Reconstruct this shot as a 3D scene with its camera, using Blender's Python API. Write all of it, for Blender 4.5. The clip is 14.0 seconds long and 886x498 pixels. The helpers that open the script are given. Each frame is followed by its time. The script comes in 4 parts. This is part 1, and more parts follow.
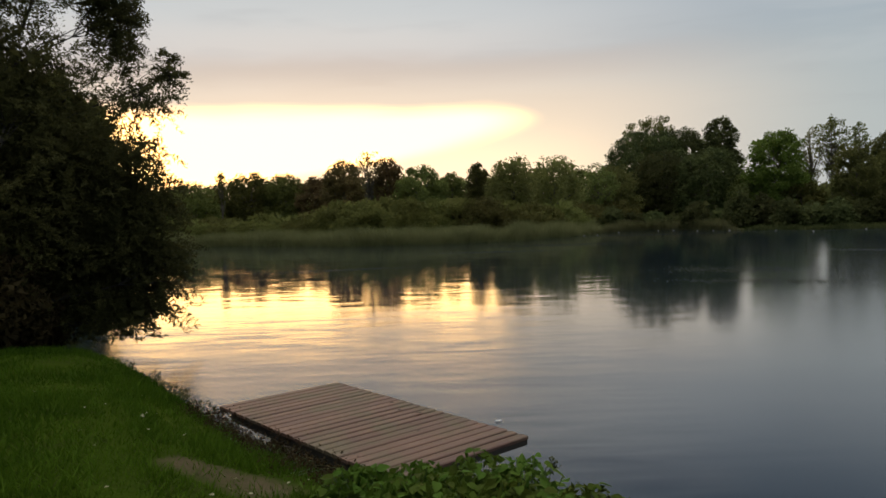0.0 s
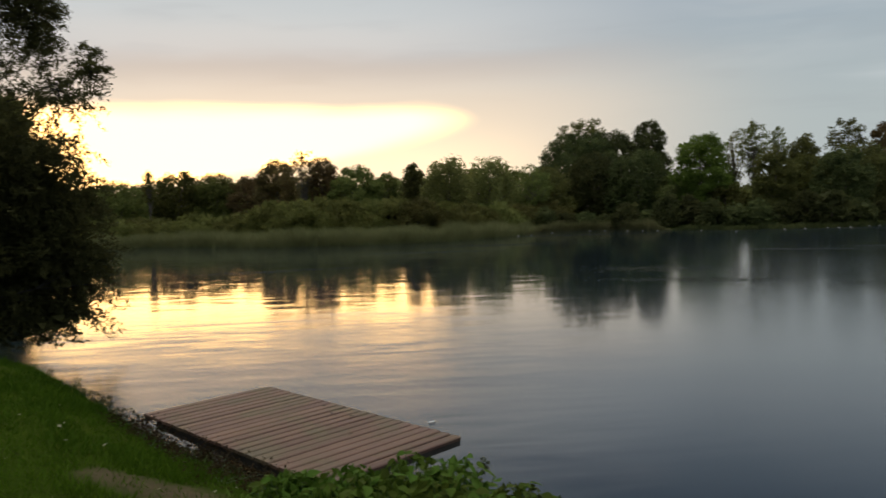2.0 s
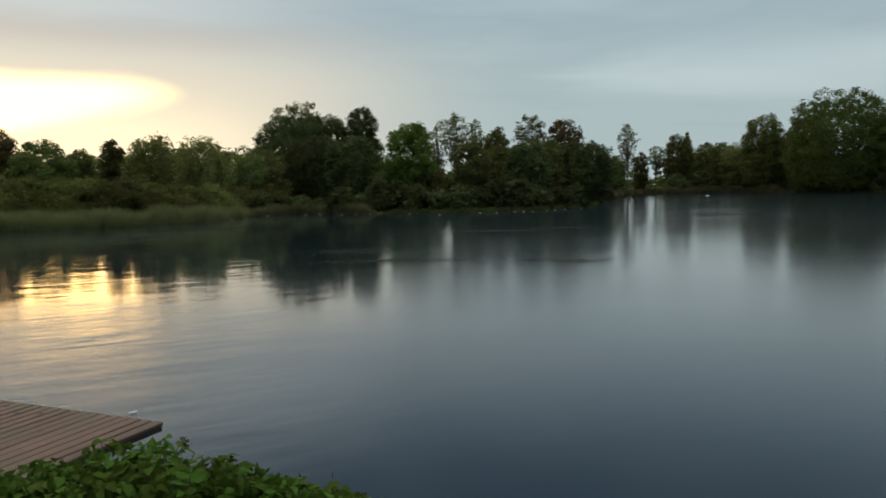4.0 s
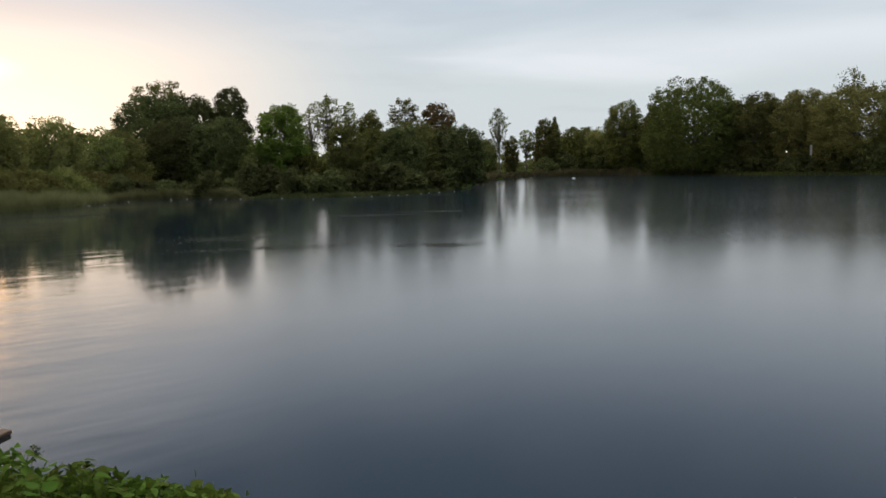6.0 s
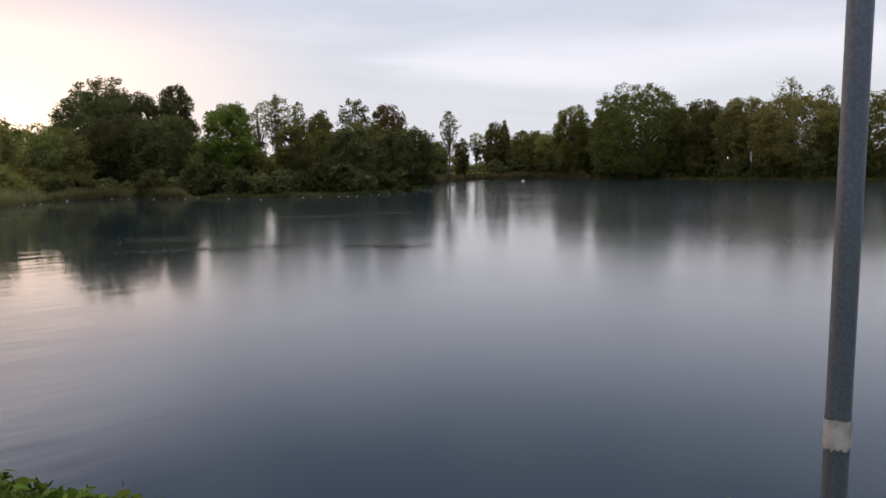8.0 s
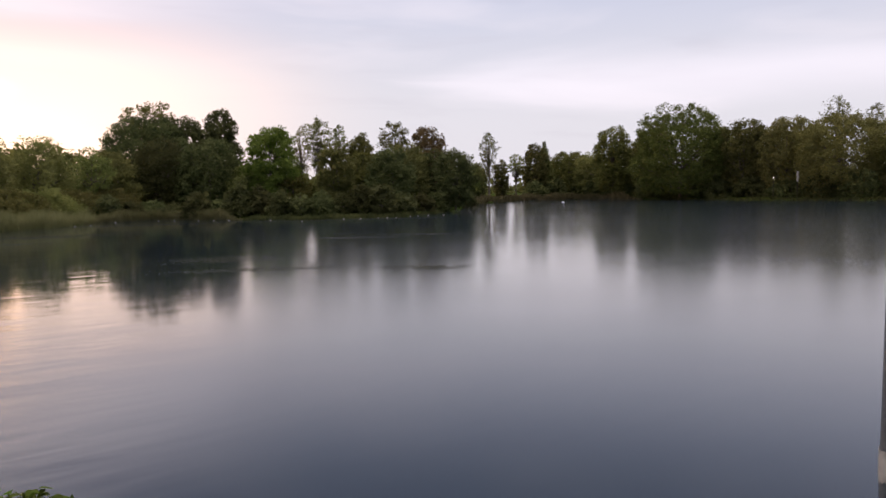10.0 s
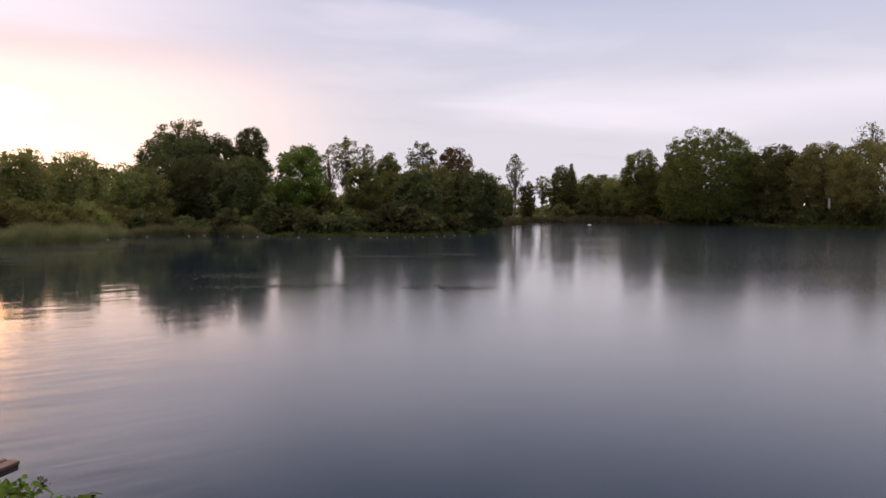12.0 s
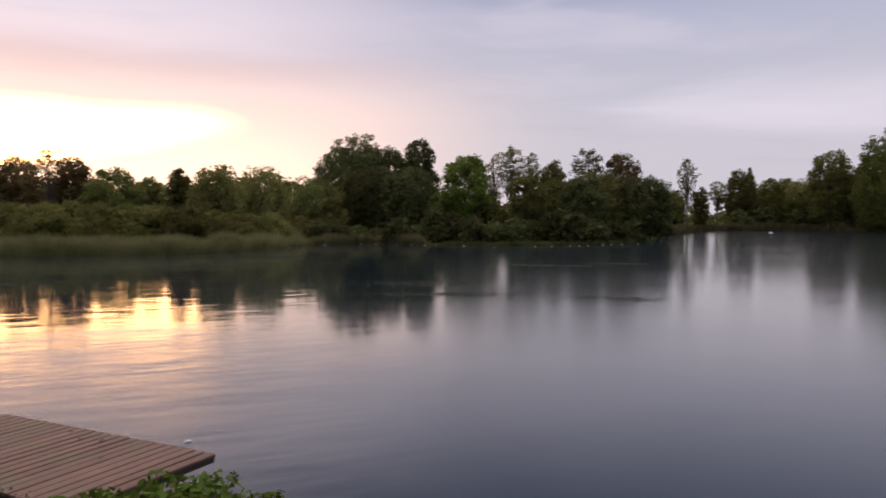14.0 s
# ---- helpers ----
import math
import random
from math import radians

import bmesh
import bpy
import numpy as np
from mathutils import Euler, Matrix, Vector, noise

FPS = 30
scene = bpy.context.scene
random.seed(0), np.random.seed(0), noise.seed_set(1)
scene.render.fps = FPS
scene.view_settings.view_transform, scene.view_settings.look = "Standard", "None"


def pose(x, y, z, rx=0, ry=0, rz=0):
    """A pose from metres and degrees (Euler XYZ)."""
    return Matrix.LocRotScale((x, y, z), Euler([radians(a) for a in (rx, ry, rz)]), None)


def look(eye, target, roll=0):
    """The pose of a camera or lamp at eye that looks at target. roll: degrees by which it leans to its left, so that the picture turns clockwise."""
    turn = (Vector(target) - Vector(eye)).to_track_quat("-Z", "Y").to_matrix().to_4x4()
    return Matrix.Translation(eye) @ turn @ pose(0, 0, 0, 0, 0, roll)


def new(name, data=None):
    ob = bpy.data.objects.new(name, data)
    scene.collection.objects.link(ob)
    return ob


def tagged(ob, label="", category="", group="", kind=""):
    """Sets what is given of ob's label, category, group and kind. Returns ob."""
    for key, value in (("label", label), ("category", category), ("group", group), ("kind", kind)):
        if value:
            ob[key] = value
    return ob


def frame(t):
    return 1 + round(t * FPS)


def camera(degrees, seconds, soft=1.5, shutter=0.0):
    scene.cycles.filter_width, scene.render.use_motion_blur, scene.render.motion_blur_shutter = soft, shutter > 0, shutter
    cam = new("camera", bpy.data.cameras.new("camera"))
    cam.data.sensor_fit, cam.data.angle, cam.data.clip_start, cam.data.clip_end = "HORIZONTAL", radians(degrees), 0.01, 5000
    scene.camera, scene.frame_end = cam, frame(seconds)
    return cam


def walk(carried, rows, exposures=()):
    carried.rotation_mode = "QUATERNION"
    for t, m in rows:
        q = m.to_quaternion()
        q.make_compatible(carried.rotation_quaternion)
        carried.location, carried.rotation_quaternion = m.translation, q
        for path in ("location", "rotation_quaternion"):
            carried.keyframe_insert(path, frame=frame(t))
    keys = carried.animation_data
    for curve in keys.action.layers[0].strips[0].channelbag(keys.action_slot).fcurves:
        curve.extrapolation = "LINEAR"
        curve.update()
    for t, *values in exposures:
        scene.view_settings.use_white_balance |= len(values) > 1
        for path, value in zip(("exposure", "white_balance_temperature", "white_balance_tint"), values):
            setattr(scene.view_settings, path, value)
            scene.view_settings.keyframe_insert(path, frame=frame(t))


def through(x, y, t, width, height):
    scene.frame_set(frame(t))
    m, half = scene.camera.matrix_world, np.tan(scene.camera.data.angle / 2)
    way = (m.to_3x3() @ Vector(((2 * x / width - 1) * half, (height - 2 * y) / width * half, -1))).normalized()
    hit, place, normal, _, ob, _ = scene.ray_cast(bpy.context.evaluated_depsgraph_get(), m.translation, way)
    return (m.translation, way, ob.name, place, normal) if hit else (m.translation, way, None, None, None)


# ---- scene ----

# World: x to the right, y ahead, z up; the water lies at z = 0.
EYE = 2.35
cam = camera(62.6, 14.0, soft=1.6, shutter=0.4)
ROWS = [
    (0.0, 0.0, 0.0, 0.0, 0.0, -2.7, 1.9),
    (0.5, 0.008, 0.038, 0.0, 0.26, -2.64, 1.98),
    (1.0, 0.015, 0.064, 0.003, 0.37, -2.57, 2.02),
    (1.5, 0.028, 0.073, 0.005, -1.21, -2.66, 2.05),
    (2.0, 0.035, 0.028, 0.005, -5.02, -2.84, 1.84),
    (2.5, 0.048, -0.101, 0.0, -10.62, -3.13, 1.52),
    (3.0, 0.057, -0.245, 0.027, -16.49, -3.6, 1.25),
    (3.5, 0.054, -0.423, 0.052, -22.13, -4.13, 1.15),
    (4.0, 0.066, -0.516, 0.068, -26.96, -4.75, 1.1),
    (4.2, 0.068, -0.54, 0.077, -28.4, -5.0, 1.1),
    (6.3, 0.085, -0.742, 0.178, -37.75, -6.42, 1.15),
    (6.5, 0.086, -0.746, 0.179, -38.45, -6.52, 1.1),
    (7.0, 0.099, -0.736, 0.172, -39.45, -6.84, 0.9),
    (7.2, 0.11, -0.732, 0.17, -39.95, -6.82, 0.85),
    (9.3, 0.292, -0.668, 0.123, -40.5, -5.17, 0.66),
    (9.5, 0.295, -0.664, 0.121, -39.61, -4.83, 0.67),
    (10.0, 0.255, -0.682, 0.136, -37.46, -4.49, 0.75),
    (10.5, 0.143, -0.722, 0.165, -36.1, -4.27, 0.68),
    (11.0, 0.129, -0.73, 0.166, -35.62, -3.98, 0.54),
    (11.5, 0.112, -0.736, 0.163, -35.54, -3.54, 0.15),
    (12.0, 0.075, -0.747, 0.168, -35.52, -2.91, -0.32),
    (12.5, 0.062, -0.761, 0.169, -34.7, -2.2, -0.48),
    (13.0, 0.057, -0.751, 0.184, -31.68, -1.86, -0.47),
    (13.5, 0.072, -0.672, 0.184, -27.31, -2.03, -0.18),
    (14.0, 0.074, -0.624, 0.186, -22.68, -2.28, 0.06),
]
EXPOSURES = [(0.0, 0.09, 6650, 7), (2.5, 0.06, 6500, 5), (4.2, 0.07, 6200, -2), (6.3, 0.64, 6600, 13), (7.2, 0.70, 6600, 17), (9.3, 0.75, 6850, 25),
             (12.5, 0.61, 6800, 30), (14.0, 0.36, 6750, 31)]
walk(cam, [(t, pose(x, y, EYE + z, 0, 0, yaw) @ pose(0, 0, 0, pitch) @ pose(0, 0, 0, 0, roll) @ pose(0, 0, 0, 90))
           for t, x, y, z, yaw, pitch, roll in ROWS], EXPOSURES)


# ---- node helpers ----
class Net:
    """Short hand for building node trees."""

    def __init__(self, tree):
        tree.nodes.clear()
        self.n, self.l = tree.nodes, tree.links

    def add(self, kind):
        return self.n.new(kind)

    def plug(self, value, socket):
        if isinstance(value, bpy.types.NodeSocket):
            self.l.new(value, socket)
        else:
            socket.default_value = value

    def math(self, op, a, b=0.0, c=0.0, clamp=False):
        node = self.add("ShaderNodeMath")
        node.operation, node.use_clamp = op, clamp
        for value, socket in zip((a, b, c), node.inputs):
            self.plug(value, socket)
        return node.outputs[0]

    def step(self, value, low, high):
        """0 below low, 1 above high, smooth between."""
        node = self.add("ShaderNodeMapRange")
        node.interpolation_type = "SMOOTHSTEP"
        self.plug(value, node.inputs[0])
        self.plug(low, node.inputs[1])
        self.plug(high, node.inputs[2])
        return node.outputs[0]

    def mix(self, fac, a, b, blend="MIX"):
        node = self.add("ShaderNodeMix")
        node.data_type, node.blend_type = "RGBA", blend
        self.plug(fac, node.inputs[0])
        for value, socket in ((a, node.inputs[6]), (b, node.inputs[7])):
            self.plug((*value, 1) if isinstance(value, tuple) else value, socket)
        return node.outputs[2]

    def noise(self, vector, scale, detail=3.0, rough=0.55, distort=0.0):
        node = self.add("ShaderNodeTexNoise")
        self.plug(vector, node.inputs["Vector"])
        node.inputs["Scale"].default_value = scale
        node.inputs["Detail"].default_value = detail
        node.inputs["Roughness"].default_value = rough
        node.inputs["Distortion"].default_value = distort
        return node.outputs[0]

    def scaled(self, vector, s):
        node = self.add("ShaderNodeMapping")
        self.l.new(vector, node.inputs[0])
        node.inputs["Scale"].default_value = s
        return node.outputs[0]

    def bump(self, height, strength, distance):
        node = self.add("ShaderNodeBump")
        self.plug(height, node.inputs["Height"])
        node.inputs["Strength"].default_value = strength
        node.inputs["Distance"].default_value = distance
        return node.outputs[0]


# ---- sky and sun: the last light of evening behind a cloud bank ----
GLOW_AZ = -12.0
STRIP_LIGHT = (5.0, 2.8, 1.02)
world = bpy.data.worlds.new("evening_sky")
scene.world = world
world.use_nodes = True
w = Net(world.node_tree)
sky = w.add("ShaderNodeTexSky")
sky.sky_type, sky.sun_disc, sky.sun_elevation, sky.sun_rotation = "NISHITA", False, radians(3), radians(GLOW_AZ)
coords = w.add("ShaderNodeTexCoord").outputs["Generated"]
split = w.add("ShaderNodeSeparateXYZ")
w.l.new(coords, split.inputs[0])
el = w.math("MULTIPLY", w.math("ARCSINE", split.outputs[2]), 57.2958)
az = w.math("MULTIPLY", w.math("ARCTAN2", split.outputs[0], split.outputs[1]), 57.2958)


def inside(value, low, high, soft):
    """1 between low and high, fading over soft on both sides."""
    return w.math("MULTIPLY", w.step(value, low - soft, low + soft), w.math("SUBTRACT", 1.0, w.step(value, high - soft, high + soft)))


def product(*factors):
    out = factors[0]
    for f in factors[1:]:
        out = w.math("MULTIPLY", out, f)
    return out


streak = w.add("ShaderNodeCombineXYZ")
w.l.new(w.math("MULTIPLY", az, 0.045), streak.inputs[0])
w.l.new(w.math("MULTIPLY", el, 0.22), streak.inputs[1])
wisp = w.noise(streak.outputs[0], 1.0, 4, 0.5, 0.4)
fine = w.noise(w.scaled(streak.outputs[0], (2.2, 3.0, 1)), 1.0, 3, 0.5, 0.3)


el_w = w.math("ADD", el, w.math("ADD", w.math("MULTIPLY", w.math("SUBTRACT", wisp, 0.5), 3.0), w.math("MULTIPLY", w.math("SUBTRACT", fine, 0.5), 1.0)))
away = w.math("ABSOLUTE", w.math("SUBTRACT", az, GLOW_AZ))
warm = w.math("SUBTRACT", 1.0, w.step(away, 8, 42))
# cloud deck: blue-grey above, paler towards the horizon, rosy towards the sunset
deck = w.mix(w.step(el, 5, 27), (0.475, 0.51, 0.53), (0.225, 0.315, 0.465))
dimmed_side = inside(az, -50, 100, 30)
deck = w.mix(product(dimmed_side, w.step(el, 14.5, 23)), deck, (0.090, 0.136, 0.218))  # added dark band, out of view, that dims what the near water mirrors
deck = w.mix(w.step(el, 36, 78), deck, (2.9, 2.8, 2.6))  # added brightness overhead, out of view, to light the trees and ground
deck = w.mix(product(warm, 0.8, w.math("SUBTRACT", 1.0, w.step(el, 10, 26))), deck, (0.75, 0.68, 0.66))
deck = w.mix(product(warm, 0.75, w.step(el, 11.5, 15), w.math("SUBTRACT", 1.0, w.step(el, 17, 24))), deck, (0.60, 0.64, 0.68))
deck = w.mix(product(w.step(wisp, 0.5, 0.72), 0.4), deck, (0.60, 0.61, 0.63))
deck = w.mix(product(w.step(fine, 0.52, 0.75), 0.14), deck, (0.33, 0.34, 0.38))
# a mauve-grey bar over the sunset with a pale bar above and a thin bright one below it
deck = w.mix(product(inside(el_w, 9.9, 12.0, 0.9), w.math("SUBTRACT", 1.0, w.step(az, 2, 30)), 0.6), deck, (0.55, 0.475, 0.45))
deck = w.mix(product(inside(el_w, 12.6, 14.6, 1.0), inside(az, -30, 6, 9), 0.35), deck, (0.74, 0.70, 0.69))
# the pale streak to the north, pointed at its western end
edge = w.math("ADD", 33.0, w.math("MULTIPLY", w.math("ABSOLUTE", w.math("SUBTRACT", el_w, 8.4)), 5.0))
pale = product(inside(el_w, 6.6, 9.6, 1.6), w.step(w.math("SUBTRACT", az, edge), -2.0, 7.0))
deck = w.mix(product(pale, 0.5), deck, (0.68, 0.69, 0.72))
# peach light low down round the sunset
halo = product(w.math("SUBTRACT", 1.0, w.step(away, 16, 46)), w.math("SUBTRACT", 1.0, w.step(el, 7.5, 12.5)))
deck = w.mix(product(halo, 0.85), deck, (0.94, 0.76, 0.60))
low_glow = product(w.math("SUBTRACT", 1.0, w.step(away, 13, 33)), w.math("SUBTRACT", 1.0, w.step(el, 3, 8.5)))
deck = w.mix(product(low_glow, 0.85), deck, (1.50, 1.14, 0.76))
# the open strip below the cloud bank: a long opening with a rounded northern end whose lower edge falls to the west
top_edge = w.math("ADD", 8.35, w.math("MULTIPLY", w.math("SUBTRACT", fine, 0.5), 1.0))
low_edge = w.math("ADD", w.math("MULTIPLY", w.math("MAXIMUM", w.math("ADD", az, 12.0), 0.0), 0.25), 1.9)
low_edge = w.math("ADD", low_edge, w.math("MULTIPLY", w.math("SUBTRACT", wisp, 0.5), 1.6))
strip = product(w.math("SUBTRACT", 1.0, w.step(w.math("SUBTRACT", el, top_edge), -1.2, 0.6)), w.step(w.math("SUBTRACT", el, low_edge), -1.4, 1.2))
tip = w.math("ADD", az, w.math("MULTIPLY", w.math("POWER", w.math("SUBTRACT", el, 7.1), 2.0), 1.2))
open_sky = product(strip, w.math("SUBTRACT", 1.0, w.step(tip, 2.5, 8.6)), w.step(az, -75, -40))
deck = w.mix(product(w.step(az, 12, 42), w.math("SUBTRACT", 1.0, w.step(el, 30, 45))), deck, w.mix(1.0, deck, (0.965, 1.0, 1.02), "MULTIPLY"))
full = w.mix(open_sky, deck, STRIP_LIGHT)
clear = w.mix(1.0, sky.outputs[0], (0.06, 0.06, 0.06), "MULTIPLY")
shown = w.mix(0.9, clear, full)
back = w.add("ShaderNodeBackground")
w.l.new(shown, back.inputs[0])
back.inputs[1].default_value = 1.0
w.l.new(back.outputs[0], w.add("ShaderNodeOutputWorld").inputs[0])

sun = new("sun", bpy.data.lights.new("sun", "SUN"))
sun.data.energy, sun.data.angle, sun.data.color = 0.15, radians(180), (1.0, 0.72, 0.45)
sun.matrix_world = look((0, 0, 60), (-math.sin(radians(GLOW_AZ)) * 100, -math.cos(radians(GLOW_AZ)) * 100, 60 - 100 * math.tan(radians(4))))


# ---- materials ----
def material(name):
    m = bpy.data.materials.new(name)
    m.use_nodes = True
    return m, Net(m.node_tree)


def finish(n, shader):
    n.l.new(shader, n.add("ShaderNodeOutputMaterial").inputs[0])


def principled(n, colour, rough, metal=0.0, normal=None, spec=0.5):
    p = n.add("ShaderNodeBsdfPrincipled")
    n.plug((*colour, 1) if isinstance(colour, tuple) else colour, p.inputs["Base Color"])
    n.plug(rough, p.inputs["Roughness"])
    p.inputs["Metallic"].default_value = metal
    p.inputs["Specular IOR Level"].default_value = spec
    if normal is not None:
        n.l.new(normal, p.inputs["Normal"])
    return p


def leaf_material(name, dark, light, through=0.48, rough=0.6):
    """Foliage: colour varies by leaf, by clump and by plant; some light comes through."""
    m, n = material(name)
    where = n.add("ShaderNodeNewGeometry")
    kind = n.add("ShaderNodeObjectInfo")
    clump = n.noise(where.outputs["Position"], 0.55, 2)
    fac = n.math("ADD", n.math("MULTIPLY", where.outputs["Random Per Island"], 0.25), n.math("MULTIPLY", n.step(clump, 0.3, 0.7), 0.75))
    colour = n.mix(fac, dark, light)
    hue = n.add("ShaderNodeHueSaturation")
    n.l.new(n.math("ADD", 0.48, n.math("MULTIPLY", kind.outputs["Random"], 0.045)), hue.inputs["Hue"])
    n.l.new(n.math("ADD", 0.62, n.math("MULTIPLY", kind.outputs["Random"], 0.72)), hue.inputs["Value"])
    n.l.new(colour, hue.inputs["Color"])
    p = principled(n, hue.outputs[0], rough, spec=0.04)
    t = n.add("ShaderNodeBsdfTranslucent")
    n.l.new(hue.outputs[0], t.inputs[0])
    both = n.add("ShaderNodeMixShader")
    both.inputs[0].default_value = through
    n.l.new(p.outputs[0], both.inputs[1])
    n.l.new(t.outputs[0], both.inputs[2])
    finish(n, both.outputs[0])
    return m


def plain_material(name, colour_a, colour_b, scale, rough=0.8, metal=0.0, bump=0.3, depth=0.01, stretch=(1, 1, 1)):
    m, n = material(name)
    co = n.scaled(n.add("ShaderNodeTexCoord").outputs["Object"], stretch)
    big, small = n.noise(co, scale, 4), n.noise(co, scale * 9, 3)
    colour = n.mix(n.step(big, 0.3, 0.7), colour_a, colour_b)
    colour = n.mix(n.math("MULTIPLY", small, 0.35), colour, tuple(c * 0.5 for c in colour_a))
    p = principled(n, colour, rough, metal, n.bump(small, bump, depth))
    finish(n, p.outputs[0])
    return m


LEAF = {
    "oak": leaf_material("oak_leaf", (0.078, 0.088, 0.026), (0.168, 0.174, 0.050)),
    "lime": leaf_material("lime_leaf", (0.096, 0.156, 0.026), (0.180, 0.264, 0.060)),
    "willow": leaf_material("willow_leaf", (0.118, 0.118, 0.036), (0.205, 0.196, 0.070)),
    "alder": leaf_material("alder_leaf", (0.088, 0.096, 0.032), (0.168, 0.171, 0.057)),
    "rust": leaf_material("turning_leaf", (0.095, 0.076, 0.030), (0.195, 0.142, 0.062)),
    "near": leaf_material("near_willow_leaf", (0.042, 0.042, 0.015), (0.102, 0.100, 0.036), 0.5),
    "sallow": leaf_material("sallow_leaf", (0.092, 0.096, 0.026), (0.165, 0.160, 0.050)),
    "herb": leaf_material("herb_leaf", (0.036, 0.070, 0.007), (0.118, 0.162, 0.028), 0.4, 0.5),
    "grass": leaf_material("grass_blade", (0.022, 0.046, 0.003), (0.066, 0.108, 0.008), 0.35),
    "crack_willow": leaf_material("crack_willow_leaf", (0.070, 0.096, 0.024), (0.140, 0.172, 0.048)),
    # darker leaf colour holding shade under overhanging trees; dark trees use it too
    "bank": leaf_material("dark_shaded_leaf", (0.046, 0.054, 0.020), (0.096, 0.102, 0.038)),
    # reddish leaf with shade under willow and jetty edge put into its colour
    "shaded_red": leaf_material("shaded_red_leaf", (0.026, 0.017, 0.009), (0.058, 0.040, 0.019)),
    "pad": leaf_material("water_weed", (0.022, 0.026, 0.016), (0.055, 0.056, 0.034), 0.1, 0.5),
    "reed": leaf_material("reed_blade", (0.098, 0.095, 0.040), (0.168, 0.155, 0.072), 0.3),
}
BARK = plain_material("bark", (0.07, 0.055, 0.04), (0.13, 0.11, 0.085), 3.0, 0.9, 0, 0.8, 0.03, (1, 1, 0.25))
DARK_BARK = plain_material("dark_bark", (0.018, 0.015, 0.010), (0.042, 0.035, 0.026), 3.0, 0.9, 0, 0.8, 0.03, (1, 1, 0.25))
STEM = plain_material("green_stem", (0.05, 0.09, 0.02), (0.09, 0.13, 0.04), 8.0, 0.6)
DARK_WOOD = plain_material("wet_timber", (0.014, 0.011, 0.008), (0.032, 0.025, 0.018), 4.0, 0.8, 0, 0.5, 0.006, (1, 0.2, 1))


def board_material():
    """Weathered decking: grooved lengthwise, greyed, redder here and there."""
    m, n = material("weathered_decking")
    co = n.add("ShaderNodeTexCoord").outputs["Object"]
    kind = n.add("ShaderNodeObjectInfo").outputs["Random"]
    where = n.add("ShaderNodeNewGeometry").outputs["Position"]
    grain = n.noise(n.scaled(co, (3, 60, 60)), 1.0, 4, 0.6)
    stain = n.noise(where, 2.3, 4, 0.6)
    colour = n.mix(kind, (0.072, 0.033, 0.023), (0.122, 0.066, 0.046))
    colour = n.mix(n.step(stain, 0.42, 0.7), colour, (0.092, 0.072, 0.040))
    colour = n.mix(n.math("MULTIPLY", n.step(grain, 0.45, 0.75), 0.5), colour, (0.07, 0.045, 0.035))
    spots = n.noise(where, 11.0, 2)
    colour = n.mix(n.math("MULTIPLY", n.step(spots, 0.68, 0.74), 0.7), colour, (0.035, 0.025, 0.022))
    p = principled(n, colour, n.math("ADD", 0.34, n.math("MULTIPLY", stain, 0.3)), 0, n.bump(grain, 0.4, 0.004), 0.4)
    finish(n, p.outputs[0])
    return m


def steel_material():
    m, n = material("galvanised_steel")
    co = n.add("ShaderNodeTexCoord").outputs["Object"]
    spangle = n.noise(co, 130, 2)
    streaks = n.noise(n.scaled(co, (30, 30, 1.5)), 1.0, 4, 0.6)
    colour = n.mix(n.step(spangle, 0.35, 0.65), (0.125, 0.150, 0.185), (0.165, 0.190, 0.225))
    colour = n.mix(n.math("MULTIPLY", n.step(streaks, 0.5, 0.8), 0.5), colour, (0.075, 0.080, 0.088))
    p = principled(n, colour, n.math("ADD", 0.42, n.math("MULTIPLY", streaks, 0.25)), 0.6, n.bump(spangle, 0.15, 0.002))
    finish(n, p.outputs[0])
    return m


